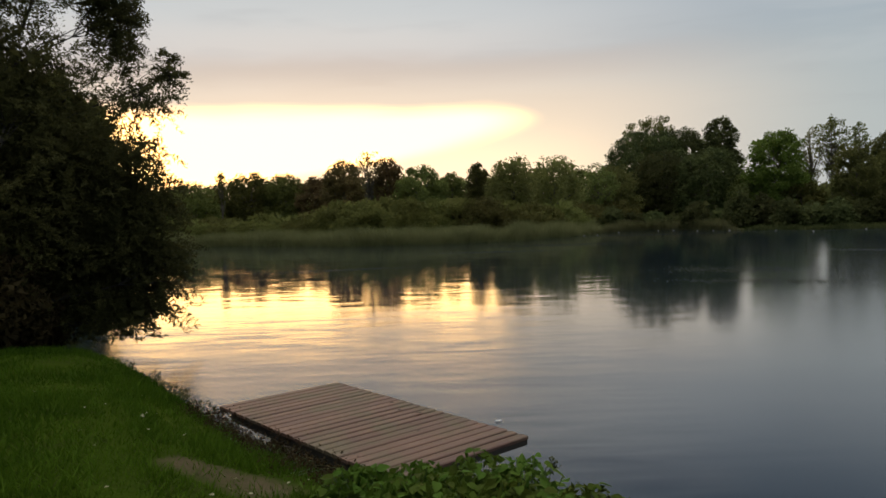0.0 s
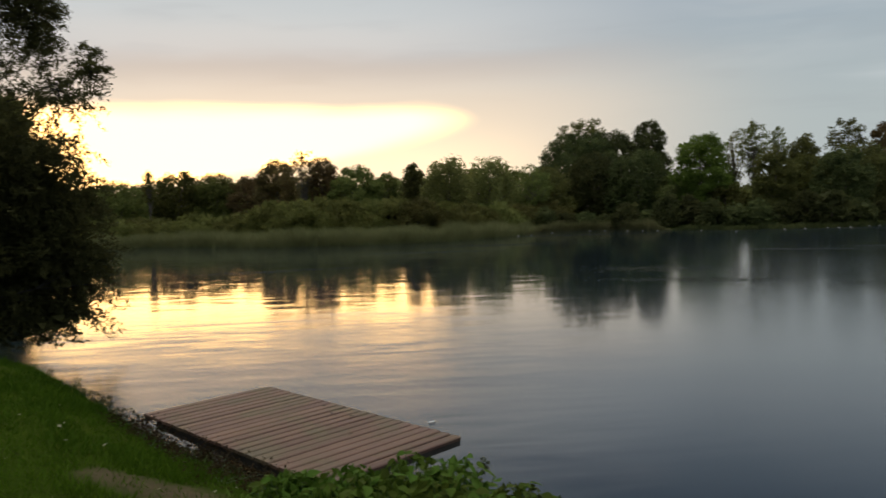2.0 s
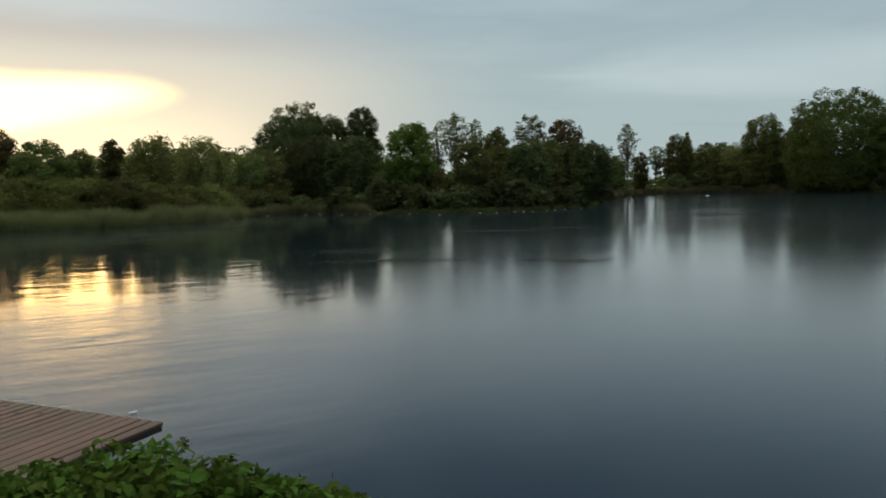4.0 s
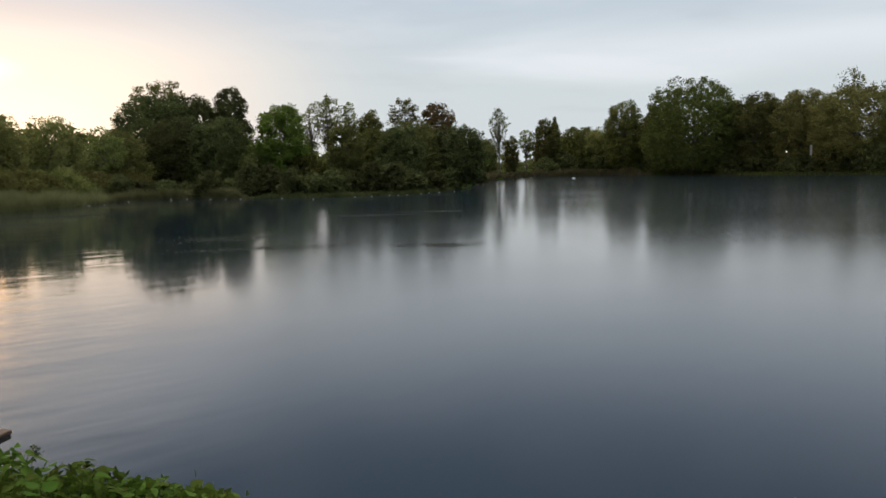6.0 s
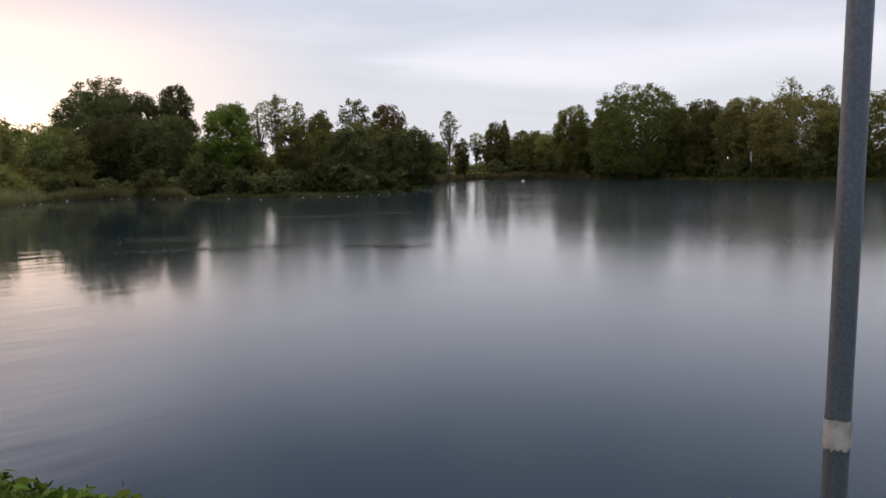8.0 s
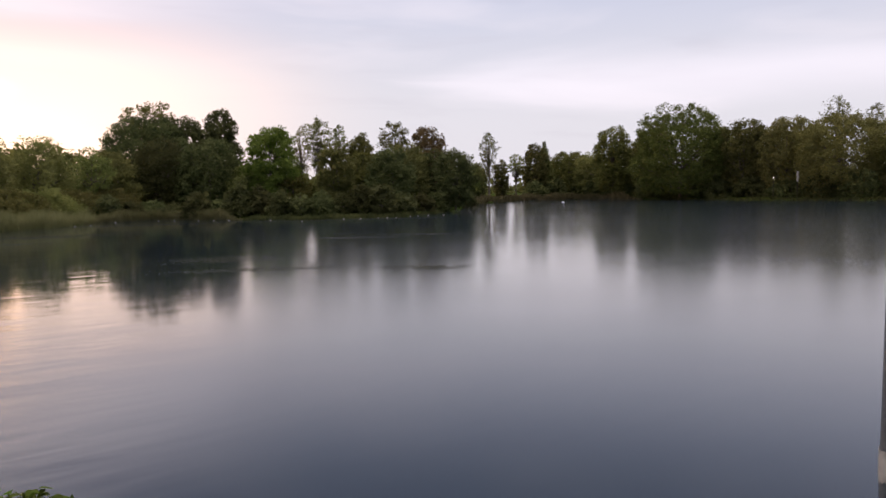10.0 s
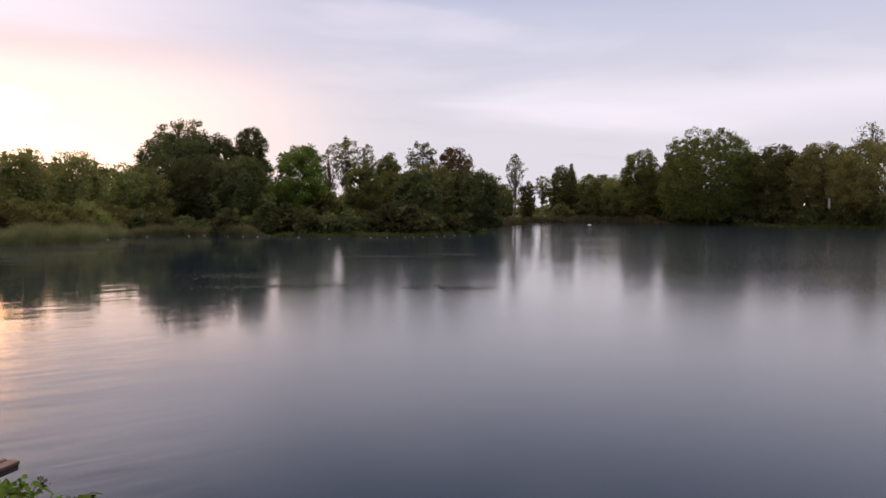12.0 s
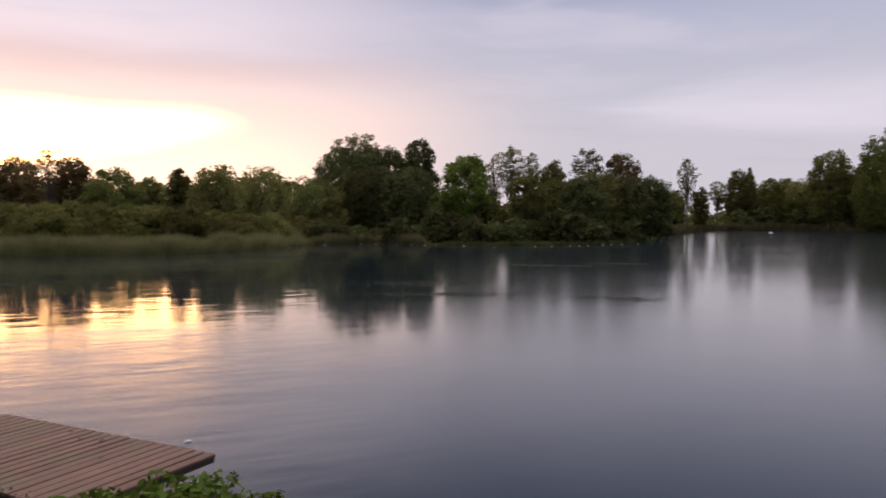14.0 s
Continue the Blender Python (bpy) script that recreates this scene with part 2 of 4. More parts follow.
def water_material():
    """A calm lake: long low ripples in the lee of the bank, finer ones on the open water, over dark water."""
    m, n = material("lake_water")
    where = n.add("ShaderNodeNewGeometry").outputs["Position"]
    sep = n.add("ShaderNodeSeparateXYZ")
    n.l.new(where, sep.inputs[0])

    def slopes(vector, scale, detail, rough, distort):
        node = n.add("ShaderNodeTexNoise")
        n.plug(vector, node.inputs["Vector"])
        for key, value in (("Scale", scale), ("Detail", detail), ("Roughness", rough), ("Distortion", distort)):
            node.inputs[key].default_value = value
        both = n.add("ShaderNodeSeparateColor")
        n.l.new(node.outputs["Color"], both.inputs[0])
        return [n.math("SUBTRACT", both.outputs[i], 0.5) for i in (0, 1)]

    def turned(angle, sx, sy):
        node = n.add("ShaderNodeMapping")
        n.l.new(where, node.inputs[0])
        node.inputs["Rotation"].default_value = (0, 0, radians(angle))
        node.inputs["Scale"].default_value = (sx, sy, 1.0)
        return node.outputs[0]

    long_x, long_y = slopes(turned(-8, 0.16, 1.0), 4.6, 2, 0.5, 0.3)
    fine_x, fine_y = slopes(turned(24, 0.7, 1.0), 36.0, 2, 0.6, 0.0)
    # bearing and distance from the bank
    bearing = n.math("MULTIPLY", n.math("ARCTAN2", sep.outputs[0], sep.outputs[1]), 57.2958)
    reach = n.math("SQRT", n.math("ADD", n.math("MULTIPLY", sep.outputs[0], sep.outputs[0]), n.math("MULTIPLY", sep.outputs[1], sep.outputs[1])))
    wander = n.noise(n.scaled(where, (0.05, 0.12, 0.1)), 1.0, 3)
    patch = n.step(wander, 0.36, 0.62)
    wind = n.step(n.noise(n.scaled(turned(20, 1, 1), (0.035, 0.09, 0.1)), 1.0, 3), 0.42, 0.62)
    streak = n.step(n.noise(n.scaled(turned(-14, 0.28, 1.0), (0.10, 0.22, 0.1)), 1.0, 3), 0.59, 0.63)
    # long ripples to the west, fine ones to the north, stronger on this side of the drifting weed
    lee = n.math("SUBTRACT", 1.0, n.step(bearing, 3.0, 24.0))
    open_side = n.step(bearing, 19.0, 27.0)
    hither = n.math("SUBTRACT", 1.0, n.step(n.math("ADD", reach, n.math("MULTIPLY", wander, 16.0)), 22.0, 42.0))
    close = n.math("SUBTRACT", 1.0, n.step(reach, 9.0, 22.0))
    long_amp = n.math("ADD", 0.010, n.math("ADD", n.math("MULTIPLY", lee, n.math("ADD", 0.030, n.math("MULTIPLY", patch, 0.04))), n.math("MULTIPLY", streak, 0.02)))
    long_amp = n.math("MULTIPLY", long_amp, n.math("ADD", 1.0, n.math("MULTIPLY", n.math("MULTIPLY", lee, close), 0.15)))
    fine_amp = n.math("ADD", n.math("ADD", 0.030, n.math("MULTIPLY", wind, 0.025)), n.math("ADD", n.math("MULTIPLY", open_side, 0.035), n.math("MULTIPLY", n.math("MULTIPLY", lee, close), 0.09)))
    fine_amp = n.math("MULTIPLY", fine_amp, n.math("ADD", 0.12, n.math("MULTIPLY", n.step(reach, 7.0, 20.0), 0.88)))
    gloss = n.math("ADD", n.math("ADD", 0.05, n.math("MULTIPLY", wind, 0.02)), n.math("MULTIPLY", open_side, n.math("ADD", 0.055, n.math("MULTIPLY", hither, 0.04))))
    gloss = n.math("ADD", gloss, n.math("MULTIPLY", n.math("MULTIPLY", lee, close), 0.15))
    tilt = n.add("ShaderNodeCombineXYZ")
    n.l.new(n.math("ADD", n.math("MULTIPLY", n.math("MULTIPLY", long_x, long_amp), 0.25), n.math("MULTIPLY", fine_x, fine_amp)), tilt.inputs[0])
    n.l.new(n.math("ADD", n.math("MULTIPLY", long_y, long_amp), n.math("MULTIPLY", fine_y, fine_amp)), tilt.inputs[1])
    tilt.inputs[2].default_value = 1.0
    unit = n.add("ShaderNodeVectorMath")
    unit.operation = "NORMALIZE"
    n.l.new(tilt.outputs[0], unit.inputs[0])
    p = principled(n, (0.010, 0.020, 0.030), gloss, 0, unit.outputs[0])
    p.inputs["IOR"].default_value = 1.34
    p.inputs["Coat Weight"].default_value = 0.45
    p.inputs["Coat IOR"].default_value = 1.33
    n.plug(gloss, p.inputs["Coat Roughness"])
    n.l.new(unit.outputs[0], p.inputs["Coat Normal"])
    finish(n, p.outputs[0])
    return m


def ground_material():
    m, n = material("grassy_ground")
    where = n.add("ShaderNodeNewGeometry").outputs["Position"]
    big, mid, small = n.noise(where, 0.35, 4), n.noise(where, 2.2, 4), n.noise(where, 28, 3)
    colour = n.mix(n.step(big, 0.35, 0.65), (0.024, 0.044, 0.003), (0.038, 0.058, 0.005))
    colour = n.mix(n.math("MULTIPLY", n.step(mid, 0.5, 0.75), 0.6), colour, (0.028, 0.028, 0.010))
    # the trodden place beside the jetty
    sep = n.add("ShaderNodeSeparateXYZ")
    n.l.new(where, sep.inputs[0])
    dx = n.math("DIVIDE", n.math("ADD", sep.outputs[0], 1.5), 0.5)
    dy = n.math("DIVIDE", n.math("SUBTRACT", sep.outputs[1], 5.05), 0.34)
    far = n.math("ADD", n.math("ADD", n.math("MULTIPLY", dx, dx), n.math("MULTIPLY", dy, dy)), n.math("MULTIPLY", mid, 3.2))
    bare = n.math("SUBTRACT", 1.0, n.step(far, 1.6, 3.0))
    colour = n.mix(bare, colour, (0.090, 0.070, 0.042))
    colour = n.mix(n.math("MULTIPLY", small, 0.4), colour, (0.010, 0.018, 0.002))
    p = principled(n, colour, 0.95, 0, n.bump(small, 0.8, 0.03), 0.02)
    finish(n, p.outputs[0])
    return m


BOARD, STEEL, WATER, GROUND = board_material(), steel_material(), water_material(), ground_material()
TAPE = plain_material("torn_tape", (0.26, 0.25, 0.235), (0.52, 0.50, 0.47), 26, 0.6, 0, 0.3, 0.002)


# ---- mesh helpers ----
def link(name, me, mat, parent=None, label=""):
    if mat is not None and not me.materials:
        me.materials.append(mat)
    ob = new(name, me)
    if parent is not None:
        ob.parent = parent
    if label:
        ob["label"] = label
    return ob


def mesh_of(name, verts, faces, smooth=False):
    """verts: n x 3 array; faces: m x k array of one kind of polygon."""
    verts, faces = np.asarray(verts, dtype=np.float32), np.asarray(faces, dtype=np.int32)
    me = bpy.data.meshes.new(name)
    k = faces.shape[1]
    me.vertices.add(len(verts))
    me.vertices.foreach_set("co", verts.ravel())
    me.loops.add(faces.size)
    me.loops.foreach_set("vertex_index", faces.ravel())
    me.polygons.add(len(faces))
    me.polygons.foreach_set("loop_start", np.arange(0, faces.size, k, dtype=np.int32))
    if smooth:
        me.polygons.foreach_set("use_smooth", np.ones(len(faces), dtype=bool))
    me.update(calc_edges=True)
    return me


def part(name, bm, mat, parent=None, label=""):
    me = bpy.data.meshes.new(name)
    bm.to_mesh(me)
    bm.free()
    return link(name, me, mat, parent, label)


def box(sx, sy, sz, bevel=0.004):
    bm = bmesh.new()
    bmesh.ops.create_cube(bm, size=1.0)
    bmesh.ops.scale(bm, vec=(sx, sy, sz), verts=bm.verts)
    if bevel:
        bmesh.ops.bevel(bm, geom=bm.edges[:], offset=bevel, segments=1, affect="EDGES")
    return bm


def tube(points, radii, sides=6):
    """A tapered tube through points; returns vertices and quads."""
    points = np.asarray(points, float)
    along = np.gradient(points, axis=0)
    along /= np.linalg.norm(along, axis=1)[:, None] + 1e-9
    ref = np.where(np.abs(along[:, 2:3]) > 0.9, np.array([[1.0, 0, 0]]), np.array([[0, 0, 1.0]]))
    u = np.cross(along, ref)
    u /= np.linalg.norm(u, axis=1)[:, None] + 1e-9
    v = np.cross(along, u)
    a = np.linspace(0, 2 * np.pi, sides, endpoint=False)
    ring = np.cos(a)[None, :, None] * u[:, None, :] + np.sin(a)[None, :, None] * v[:, None, :]
    verts = (points[:, None, :] + ring * np.asarray(radii, float)[:, None, None]).reshape(-1, 3)
    i, j = np.meshgrid(np.arange(len(points) - 1), np.arange(sides), indexing="ij")
    k = (j + 1) % sides
    faces = np.stack([i * sides + j, i * sides + k, (i + 1) * sides + k, (i + 1) * sides + j], -1).reshape(-1, 4)
    return verts, faces


def joined(pieces):
    verts, faces, base = [], [], 0
    for v, f in pieces:
        verts.append(v)
        faces.append(f + base)
        base += len(v)
    return np.concatenate(verts), np.concatenate(faces)


def leaves(rng, centres, length, width, droop=0.0):
    """One folded diamond a leaf at each centre, turned at random."""
    n = len(centres)
    d = rng.normal(size=(n, 3))
    d[:, 2] = d[:, 2] * (1 - droop) - droop * 1.5
    d /= np.linalg.norm(d, axis=1)[:, None]
    e = np.cross(d, rng.normal(size=(n, 3)))
    e /= np.linalg.norm(e, axis=1)[:, None] + 1e-9
    up = np.cross(d, e)
    size = rng.uniform(0.6, 1.35, (n, 1))
    l, h = d * length * 0.5 * size, e * width * 0.5 * size
    fold = up * width * 0.18 * size
    verts = np.stack([centres - l, centres - h + fold, centres + l, centres + h + fold], 1).reshape(-1, 3)
    i = np.arange(n)[:, None] * 4
    return verts, np.concatenate([i + np.array([[0, 1, 2]]), i + np.array([[0, 2, 3]])])


def place(az, r, z=0.0):
    return Vector((r * math.sin(radians(az)), r * math.cos(radians(az)), z))


# ---- the lie of the land ----
WEST = -31.0  # bearing of the lake's western end
SHORE_L = [(WEST, 15.4), (-27.0, 14.0), (-24.9, 12.9), (-21.4, 10.2), (-20.0, 9.35), (-17.6, 8.15), (-16.0, 7.55), (-10.0, 6.4), (-3.0, 5.5), (5.0, 5.0), (15.0, 4.7),
           (25.0, 4.3), (40.0, 4.0), (60.0, 4.0), (80.0, 4.3), (100.0, 5.5), (120.0, 8.0), (138.0, 30.0), (142.0, 60.0)]
SHORE_F = [(WEST, 60.0), (-26.0, 70.0), (-21.0, 74.0), (-17.0, 73.0), (-8.0, 60.0), (0.7, 57.5), (6.0, 60.0), (10.0, 66.0), (13.0, 76.0),
           (16.0, 80.0), (20.0, 75.0), (27.0, 70.0), (35.0, 73.0), (38.5, 88.0), (40.0, 120.0), (41.5, 158.0), (44.0, 185.0), (48.0, 195.0),
           (52.0, 182.0), (60.0, 158.0), (67.5, 147.0), (90.0, 125.0), (120.0, 95.0), (142.0, 60.5)]


def near_shore(az):
    return np.interp(az, *zip(*SHORE_L))


def far_shore(az):
    return np.interp(az, *zip(*SHORE_F))


def bank_height(d):
    """The height of the near bank d metres inland."""
    d = np.maximum(d, 0)
    return 0.16 * np.clip(d / 0.3, 0, 1) + 0.68 * (1 - np.exp(-d / 3.4))


def ground_z(x, y):
    az, r = math.degrees(math.atan2(x, y)), math.hypot(x, y)
    if az < WEST:
        d = 15.4 - r if r < 15.4 else 0.6
        return float(bank_height(max(d, 1.0)))
    if r < near_shore(az):
        return float(bank_height(near_shore(az) - r))
    return 0.4


def build_ground():
    azs = np.concatenate([np.arange(-180, -40, 5.0), np.arange(-40, WEST, 1.0), np.arange(WEST, 142, 0.75), np.arange(142.0, 180, 5.0)])
    rows = []
    for a in azs:
        wet = WEST <= a <= 142
        rn = float(near_shore(a)) if wet else (15.4 if a < 0 else 60.0)
        rf = float(far_shore(a)) if wet else (60.0 if a < 0 else 60.5)
        inner = rn * np.array([0.0, 0.2, 0.4, 0.55, 0.7, 0.8, 0.88, 0.94, 0.975, 1.0])
        mid = rn + (rf - rn) * np.array([0.02, 0.08, 0.3, 0.6, 0.9, 0.98, 1.0])
        outer = rf + np.array([0.5, 2, 5, 10, 20, 40, 80, 200, 600, 1500, 3500])
        z = [0.72] + list(bank_height(rn - inner))[1:]
        dip = np.array([-0.25, -0.7, -1.5, -2, -1.2, -0.3, 0.0])
        z += list(dip) if wet else [0.2] * 7
        z += [0.12, 0.3, 0.45, 0.6, 0.7, 0.8, 0.9, 1, 1, 1, 1]
        rr = np.concatenate([inner, mid, outer])
        rows.append(np.stack([rr * np.sin(np.radians(a)), rr * np.cos(np.radians(a)), np.array(z)], 1))
    verts = np.array(rows)
    na, nr = verts.shape[:2]
    i, j = np.meshgrid(np.arange(na), np.arange(nr - 1), indexing="ij")
    k = (i + 1) % na
    faces = np.stack([i * nr + j, k * nr + j, k * nr + j + 1, i * nr + j + 1], -1).reshape(-1, 4)[:, ::-1]
    flat = verts.reshape(-1, 3)
    for v in flat:
        if v[2] > 0.1 and np.hypot(v[0], v[1]) < 100:
            v[2] += 0.05 * noise.noise(Vector((v[0] * 0.7, v[1] * 0.7, 0)))
    tagged(link("ground", mesh_of("ground", flat, faces, True), GROUND), "dark grassy lake shore with a trodden earth patch", "ground", kind="structure")
    pool = [place(a, far_shore(a) + 0.6, 0) for a in np.arange(WEST, 142.1, 0.75)]
    bed = [place(a, max(near_shore(a) - 0.25, 0.5), 0) for a in np.arange(WEST, 142.1, 0.75)]
    v = np.array([tuple(p) for p in bed + pool])
    m = len(bed)
    i = np.arange(m - 1)
    tagged(link("water", mesh_of("water", v, np.stack([i, i + 1, i + m + 1, i + m], 1)[:, ::-1]), WATER), "calm lake water mirroring the evening sky", "lake", kind="structure")


build_ground()


# ---- trees ----
def limb_path(rng, a, b, bend):
    t = np.linspace(0, 1, 5)[:, None]
    side = rng.normal(size=3) * bend
    return np.asarray(a) * (1 - t) + np.asarray(b) * t + np.sin(t * np.pi) * side


PROFILES = {  # share of the crown's half width at even steps from its foot to its top
    "round": (0.78, 0.95, 1.0, 1.0, 0.95, 0.80, 0.42), "tall": (0.62, 0.85, 1.0, 1.0, 0.94, 0.78, 0.38), "open": (0.40, 0.62, 0.86, 1.0, 0.98, 0.82, 0.45),
    "willow": (0.90, 1.0, 1.0, 0.98, 0.92, 0.76, 0.38), "bush": (0.95, 1.0, 0.98, 0.90, 0.76, 0.54, 0.15), "birch": (0.55, 0.8, 0.75, 0.95, 1.0, 0.75, 0.3),
    "cone": (1.0, 0.86, 0.70, 0.55, 0.40, 0.25, 0.06)}


def crown_clumps(rng, style, h, w, base, clump):
    """Centres of leafy clumps of radius `clump` near the skin of a crown h high and 2 w wide whose leaves begin at base."""
    tall = max(h - base, 0.5)
    loose = style in ("open", "birch")
    area = 2 * math.pi * w * 0.85 * tall + math.pi * w * w * 0.6
    n = max(int(area / clump ** 2 * (0.30 if loose else 0.62)), 14)
    u = rng.uniform(0, 1, n * 6)
    wide = np.interp(u, np.linspace(0, 1, 7), PROFILES[style])
    keep = rng.uniform(0, 1, n * 6) < wide
    u, wide = u[keep][:n], wide[keep][:n]
    a = rng.uniform(0, 2 * np.pi, len(u))
    offset = rng.uniform(0, 50)
    swell = np.array([noise.noise(Vector((math.cos(b) * 1.4 + offset, math.sin(b) * 1.4, v * 2.6))) for b, v in zip(a, u)])
    depth = np.sqrt(rng.uniform(0.05, 1, len(u))) if loose else 1 - np.abs(rng.normal(0, 0.16, len(u)))
    r = np.maximum(wide * w * (1 + 0.22 * swell) * depth - clump * 0.55, 0)
    # the crown's top is domed: clumps near the axis stand highest
    z = base + clump * 0.3 + (tall - clump * 0.95) * u + swell * 0.05 * tall * (u < 0.85)
    return np.stack([np.cos(a) * r, np.sin(a) * r, z], 1)


def leaf_tufts(rng, centres, radius, per, flat=0.8):
    """Points within balls round the centres, denser towards the outside."""
    d = rng.normal(size=(len(centres), per, 3))
    d /= np.linalg.norm(d, axis=2)[:, :, None]
    d *= (rng.uniform(0.15, 1.0, (len(centres), per, 1)) ** 0.5) * rng.uniform(0.65, 1.25, (len(centres), 1, 1)) * radius
    d[:, :, 2] *= flat
    return (centres[:, None, :] + d).reshape(-1, 3)


def leaf_blades(rng, centres, length, width, droop=0.0):
    """One three-cornered leaf at each centre, turned at random."""
    n = len(centres)
    d = rng.normal(size=(n, 3))
    d[:, 2] = d[:, 2] * (1 - droop) - droop * 1.5
    d /= np.linalg.norm(d, axis=1)[:, None]
    e = np.cross(d, rng.normal(size=(n, 3)))
    e /= np.linalg.norm(e, axis=1)[:, None] + 1e-9
    k = rng.uniform(0.6, 1.35, (n, 1))
    l, h = d * length * 0.5 * k, e * width * 0.5 * k
    verts = np.stack([centres - l - h, centres - l + h, centres + l], 1).reshape(-1, 3)
    return verts, np.arange(n * 3).reshape(-1, 3)


def tree(az, dist, top, half, style="round", leaf="oak", seed=0, base=0.22, density=1.0, name="tree", label="", size=0.25, ground=0.4):
    """A tree whose top stands at `top` degrees and whose crown is 2 * `half` degrees wide, seen from the bank."""
    rng = np.random.default_rng(seed + 1000)
    h = (EYE + dist * math.tan(radians(top)) - ground) * 1.015
    w = dist * math.tan(radians(half)) * 1.12
    holder = new(name)
    holder.matrix_world = pose(*place(az, dist, ground), rz=float(rng.uniform(0, 360)))
    low = h * base
    clump = min(max(0.15 * w + 0.28, 0.30), 1.05) * {"open": 0.80, "birch": 0.62, "cone": 0.7}.get(style, 1.0)
    heads = crown_clumps(rng, style, h, w, low, clump)
    girth = 0.016 * h + 0.03
    spine = limb_path(rng, (0, 0, -0.2), (rng.normal() * 0.06 * w, rng.normal() * 0.06 * w, h * 0.88), 0.05 * w)
    pieces = [tube(spine, np.linspace(girth, girth * 0.15, 5), 7)]
    loose = style in ("open", "birch")
    for head in heads[::1 if loose else 5][:46]:
        f = min(0.9, max(0.12, (head[2] / h) * 0.66))
        at = spine[0] + (spine[-1] - spine[0]) * f
        pieces.append(tube(limb_path(rng, at, head, 0.10 * w), np.linspace(girth * 0.30, girth * 0.05, 5), 4))
    link("trunk", mesh_of("trunk", *joined(pieces), True), BARK, holder)
    per = max(int(32 * density * (clump / 0.8) ** 2 * (0.30 / size) ** 2 * (1.5 if loose else 1.6)), 8)
    pts = leaf_tufts(rng, heads, clump, per, 1.0 if style == "birch" else 0.8)
    if style == "willow":
        pts[:, 2] -= rng.uniform(0, 1, len(pts)) ** 2 * 1.6
    pts[:, 2] = np.maximum(pts[:, 2], 0.1)
    sheets = [leaf_blades(rng, pts, size, size * 0.66, 0.5 if style == "willow" else 0.1)]
    if not loose:
        # the dark inside of the crown: larger sprays well below the skin
        k = max(int((h - low) * w * 9 * density), 12)
        u = rng.uniform(0.0, 0.86, k)
        r = np.interp(u, np.linspace(0, 1, 7), PROFILES[style]) * w * 0.74 * np.sqrt(rng.uniform(0, 1, k))
        a = rng.uniform(0, 2 * np.pi, k)
        core = np.stack([np.cos(a) * r, np.sin(a) * r, np.maximum(low + (h - low) * u, 0.3)], 1)
        sheets.append(leaf_blades(rng, core, 0.9, 0.7))
    link("crown", mesh_of("crown", *joined(sheets)), LEAF[leaf], holder)
    return tagged(holder, label, "tree" if style != "bush" else "shrub")


# (bearing, distance, top, half width, crown base) of the trees behind the reeds
LOW_WOOD = [(-18.8, 105, 3.0, 2.0, 0.1), (-14.7, 108, 3.6, 1.9, 0.1), (-12.0, 106, 3.5, 1.7, 0.1), (-9.6, 102, 3.3, 1.6, 0.1), (-7.6, 96, 4.4, 1.6, 0.1),
            (-4.1, 92, 4.55, 1.3, 0.1), (-1.7, 90, 3.85, 2.0, 0.12), (0.8, 92, 3.3, 1.1, 0.1)]
for k, (a, d, t, hw, b) in enumerate(LOW_WOOD):
    tree(a, d, t, hw, "round", "rust" if k in (3, 4, 5) else "oak", 20 + k, b, label="broad dark deciduous tree in the wood behind the reeds")
tree(-5.6, 90, 5.1, 1.2, "open", "rust", 40, 0.45, 0.55, label="thin tree with an open crown against the bright sky")
tree(-16.7, 100, 3.7, 0.55, "birch", "oak", 41, 0.5, 0.5, label="small twiggy tree against the bright sky")
tree(2.9, 84, 4.0, 0.95, "tall", "alder", 42, 0.1, 1.3, label="narrow dark dense alder behind the reeds")
tree(5.6, 80, 4.6, 2.0, "willow", "willow", 43, 0.08, 1.0, label="grey-green willow with hanging twigs on the shore")
tree(8.9, 84, 4.35, 2.2, "willow", "willow", 44, 0.1, 0.9, label="feathery grey-green willow on the shore")
tree(12.2, 88, 3.6, 1.5, "open", "oak", 45, 0.12, 0.9, label="low open tree with bare twigs at its top")

# the tall row on the point
tree(16.1, 118, 6.85, 2.2, "open", "oak", 50, 0.5, 0.9, label="tall tree with an open domed crown")
tree(15.8, 114, 5.9, 2.9, "round", "bank", 51, 0.06, 1.2, label="broad dark tree with a dense crown")
tree(18.4, 115, 5.8, 2.2, "round", "bank", 52, 0.06, 1.2, label="broad dark tree with a dense crown")
tree(20.95, 118, 6.35, 1.4, "tall", "bank", 53, 0.25, 1.15, label="tall dark tree with clumped foliage")
tree(24.7, 100, 5.25, 2.1, "round", "lime", 54, 0.06, 1.1, label="round light green lime tree on the shore")
tree(28.2, 106, 5.85, 1.15, "open", "oak", 55, 0.42, 0.75, label="tall thin tree with gaps in its crown")
tree(26.9, 108, 5.2, 1.0, "birch", "willow", 56, 0.4, 0.6, label="pale thin tree with a see-through crown")
tree(29.8, 104, 5.25, 0.8, "open", "alder", 57, 0.3, 0.9, label="thin tree with small clumps at its top")
tree(29.6, 86, 4.1, 1.4, "round", "alder", 58, 0.06, 1.0, label="grey-green tree of middle height on the shore")
tree(31.4, 102, 4.7, 1.15, "tall", "alder", 59, 0.1, 1.2, label="dark rounded tree in the row")
tree(34.1, 106, 5.5, 1.4, "open", "oak", 60, 0.35, 1.0, label="tall tree with loose clumps of leaves")
tree(36.7, 104, 5.2, 1.45, "round", "rust", 61, 0.2, 1.1, label="tree with a domed crown turning reddish brown")
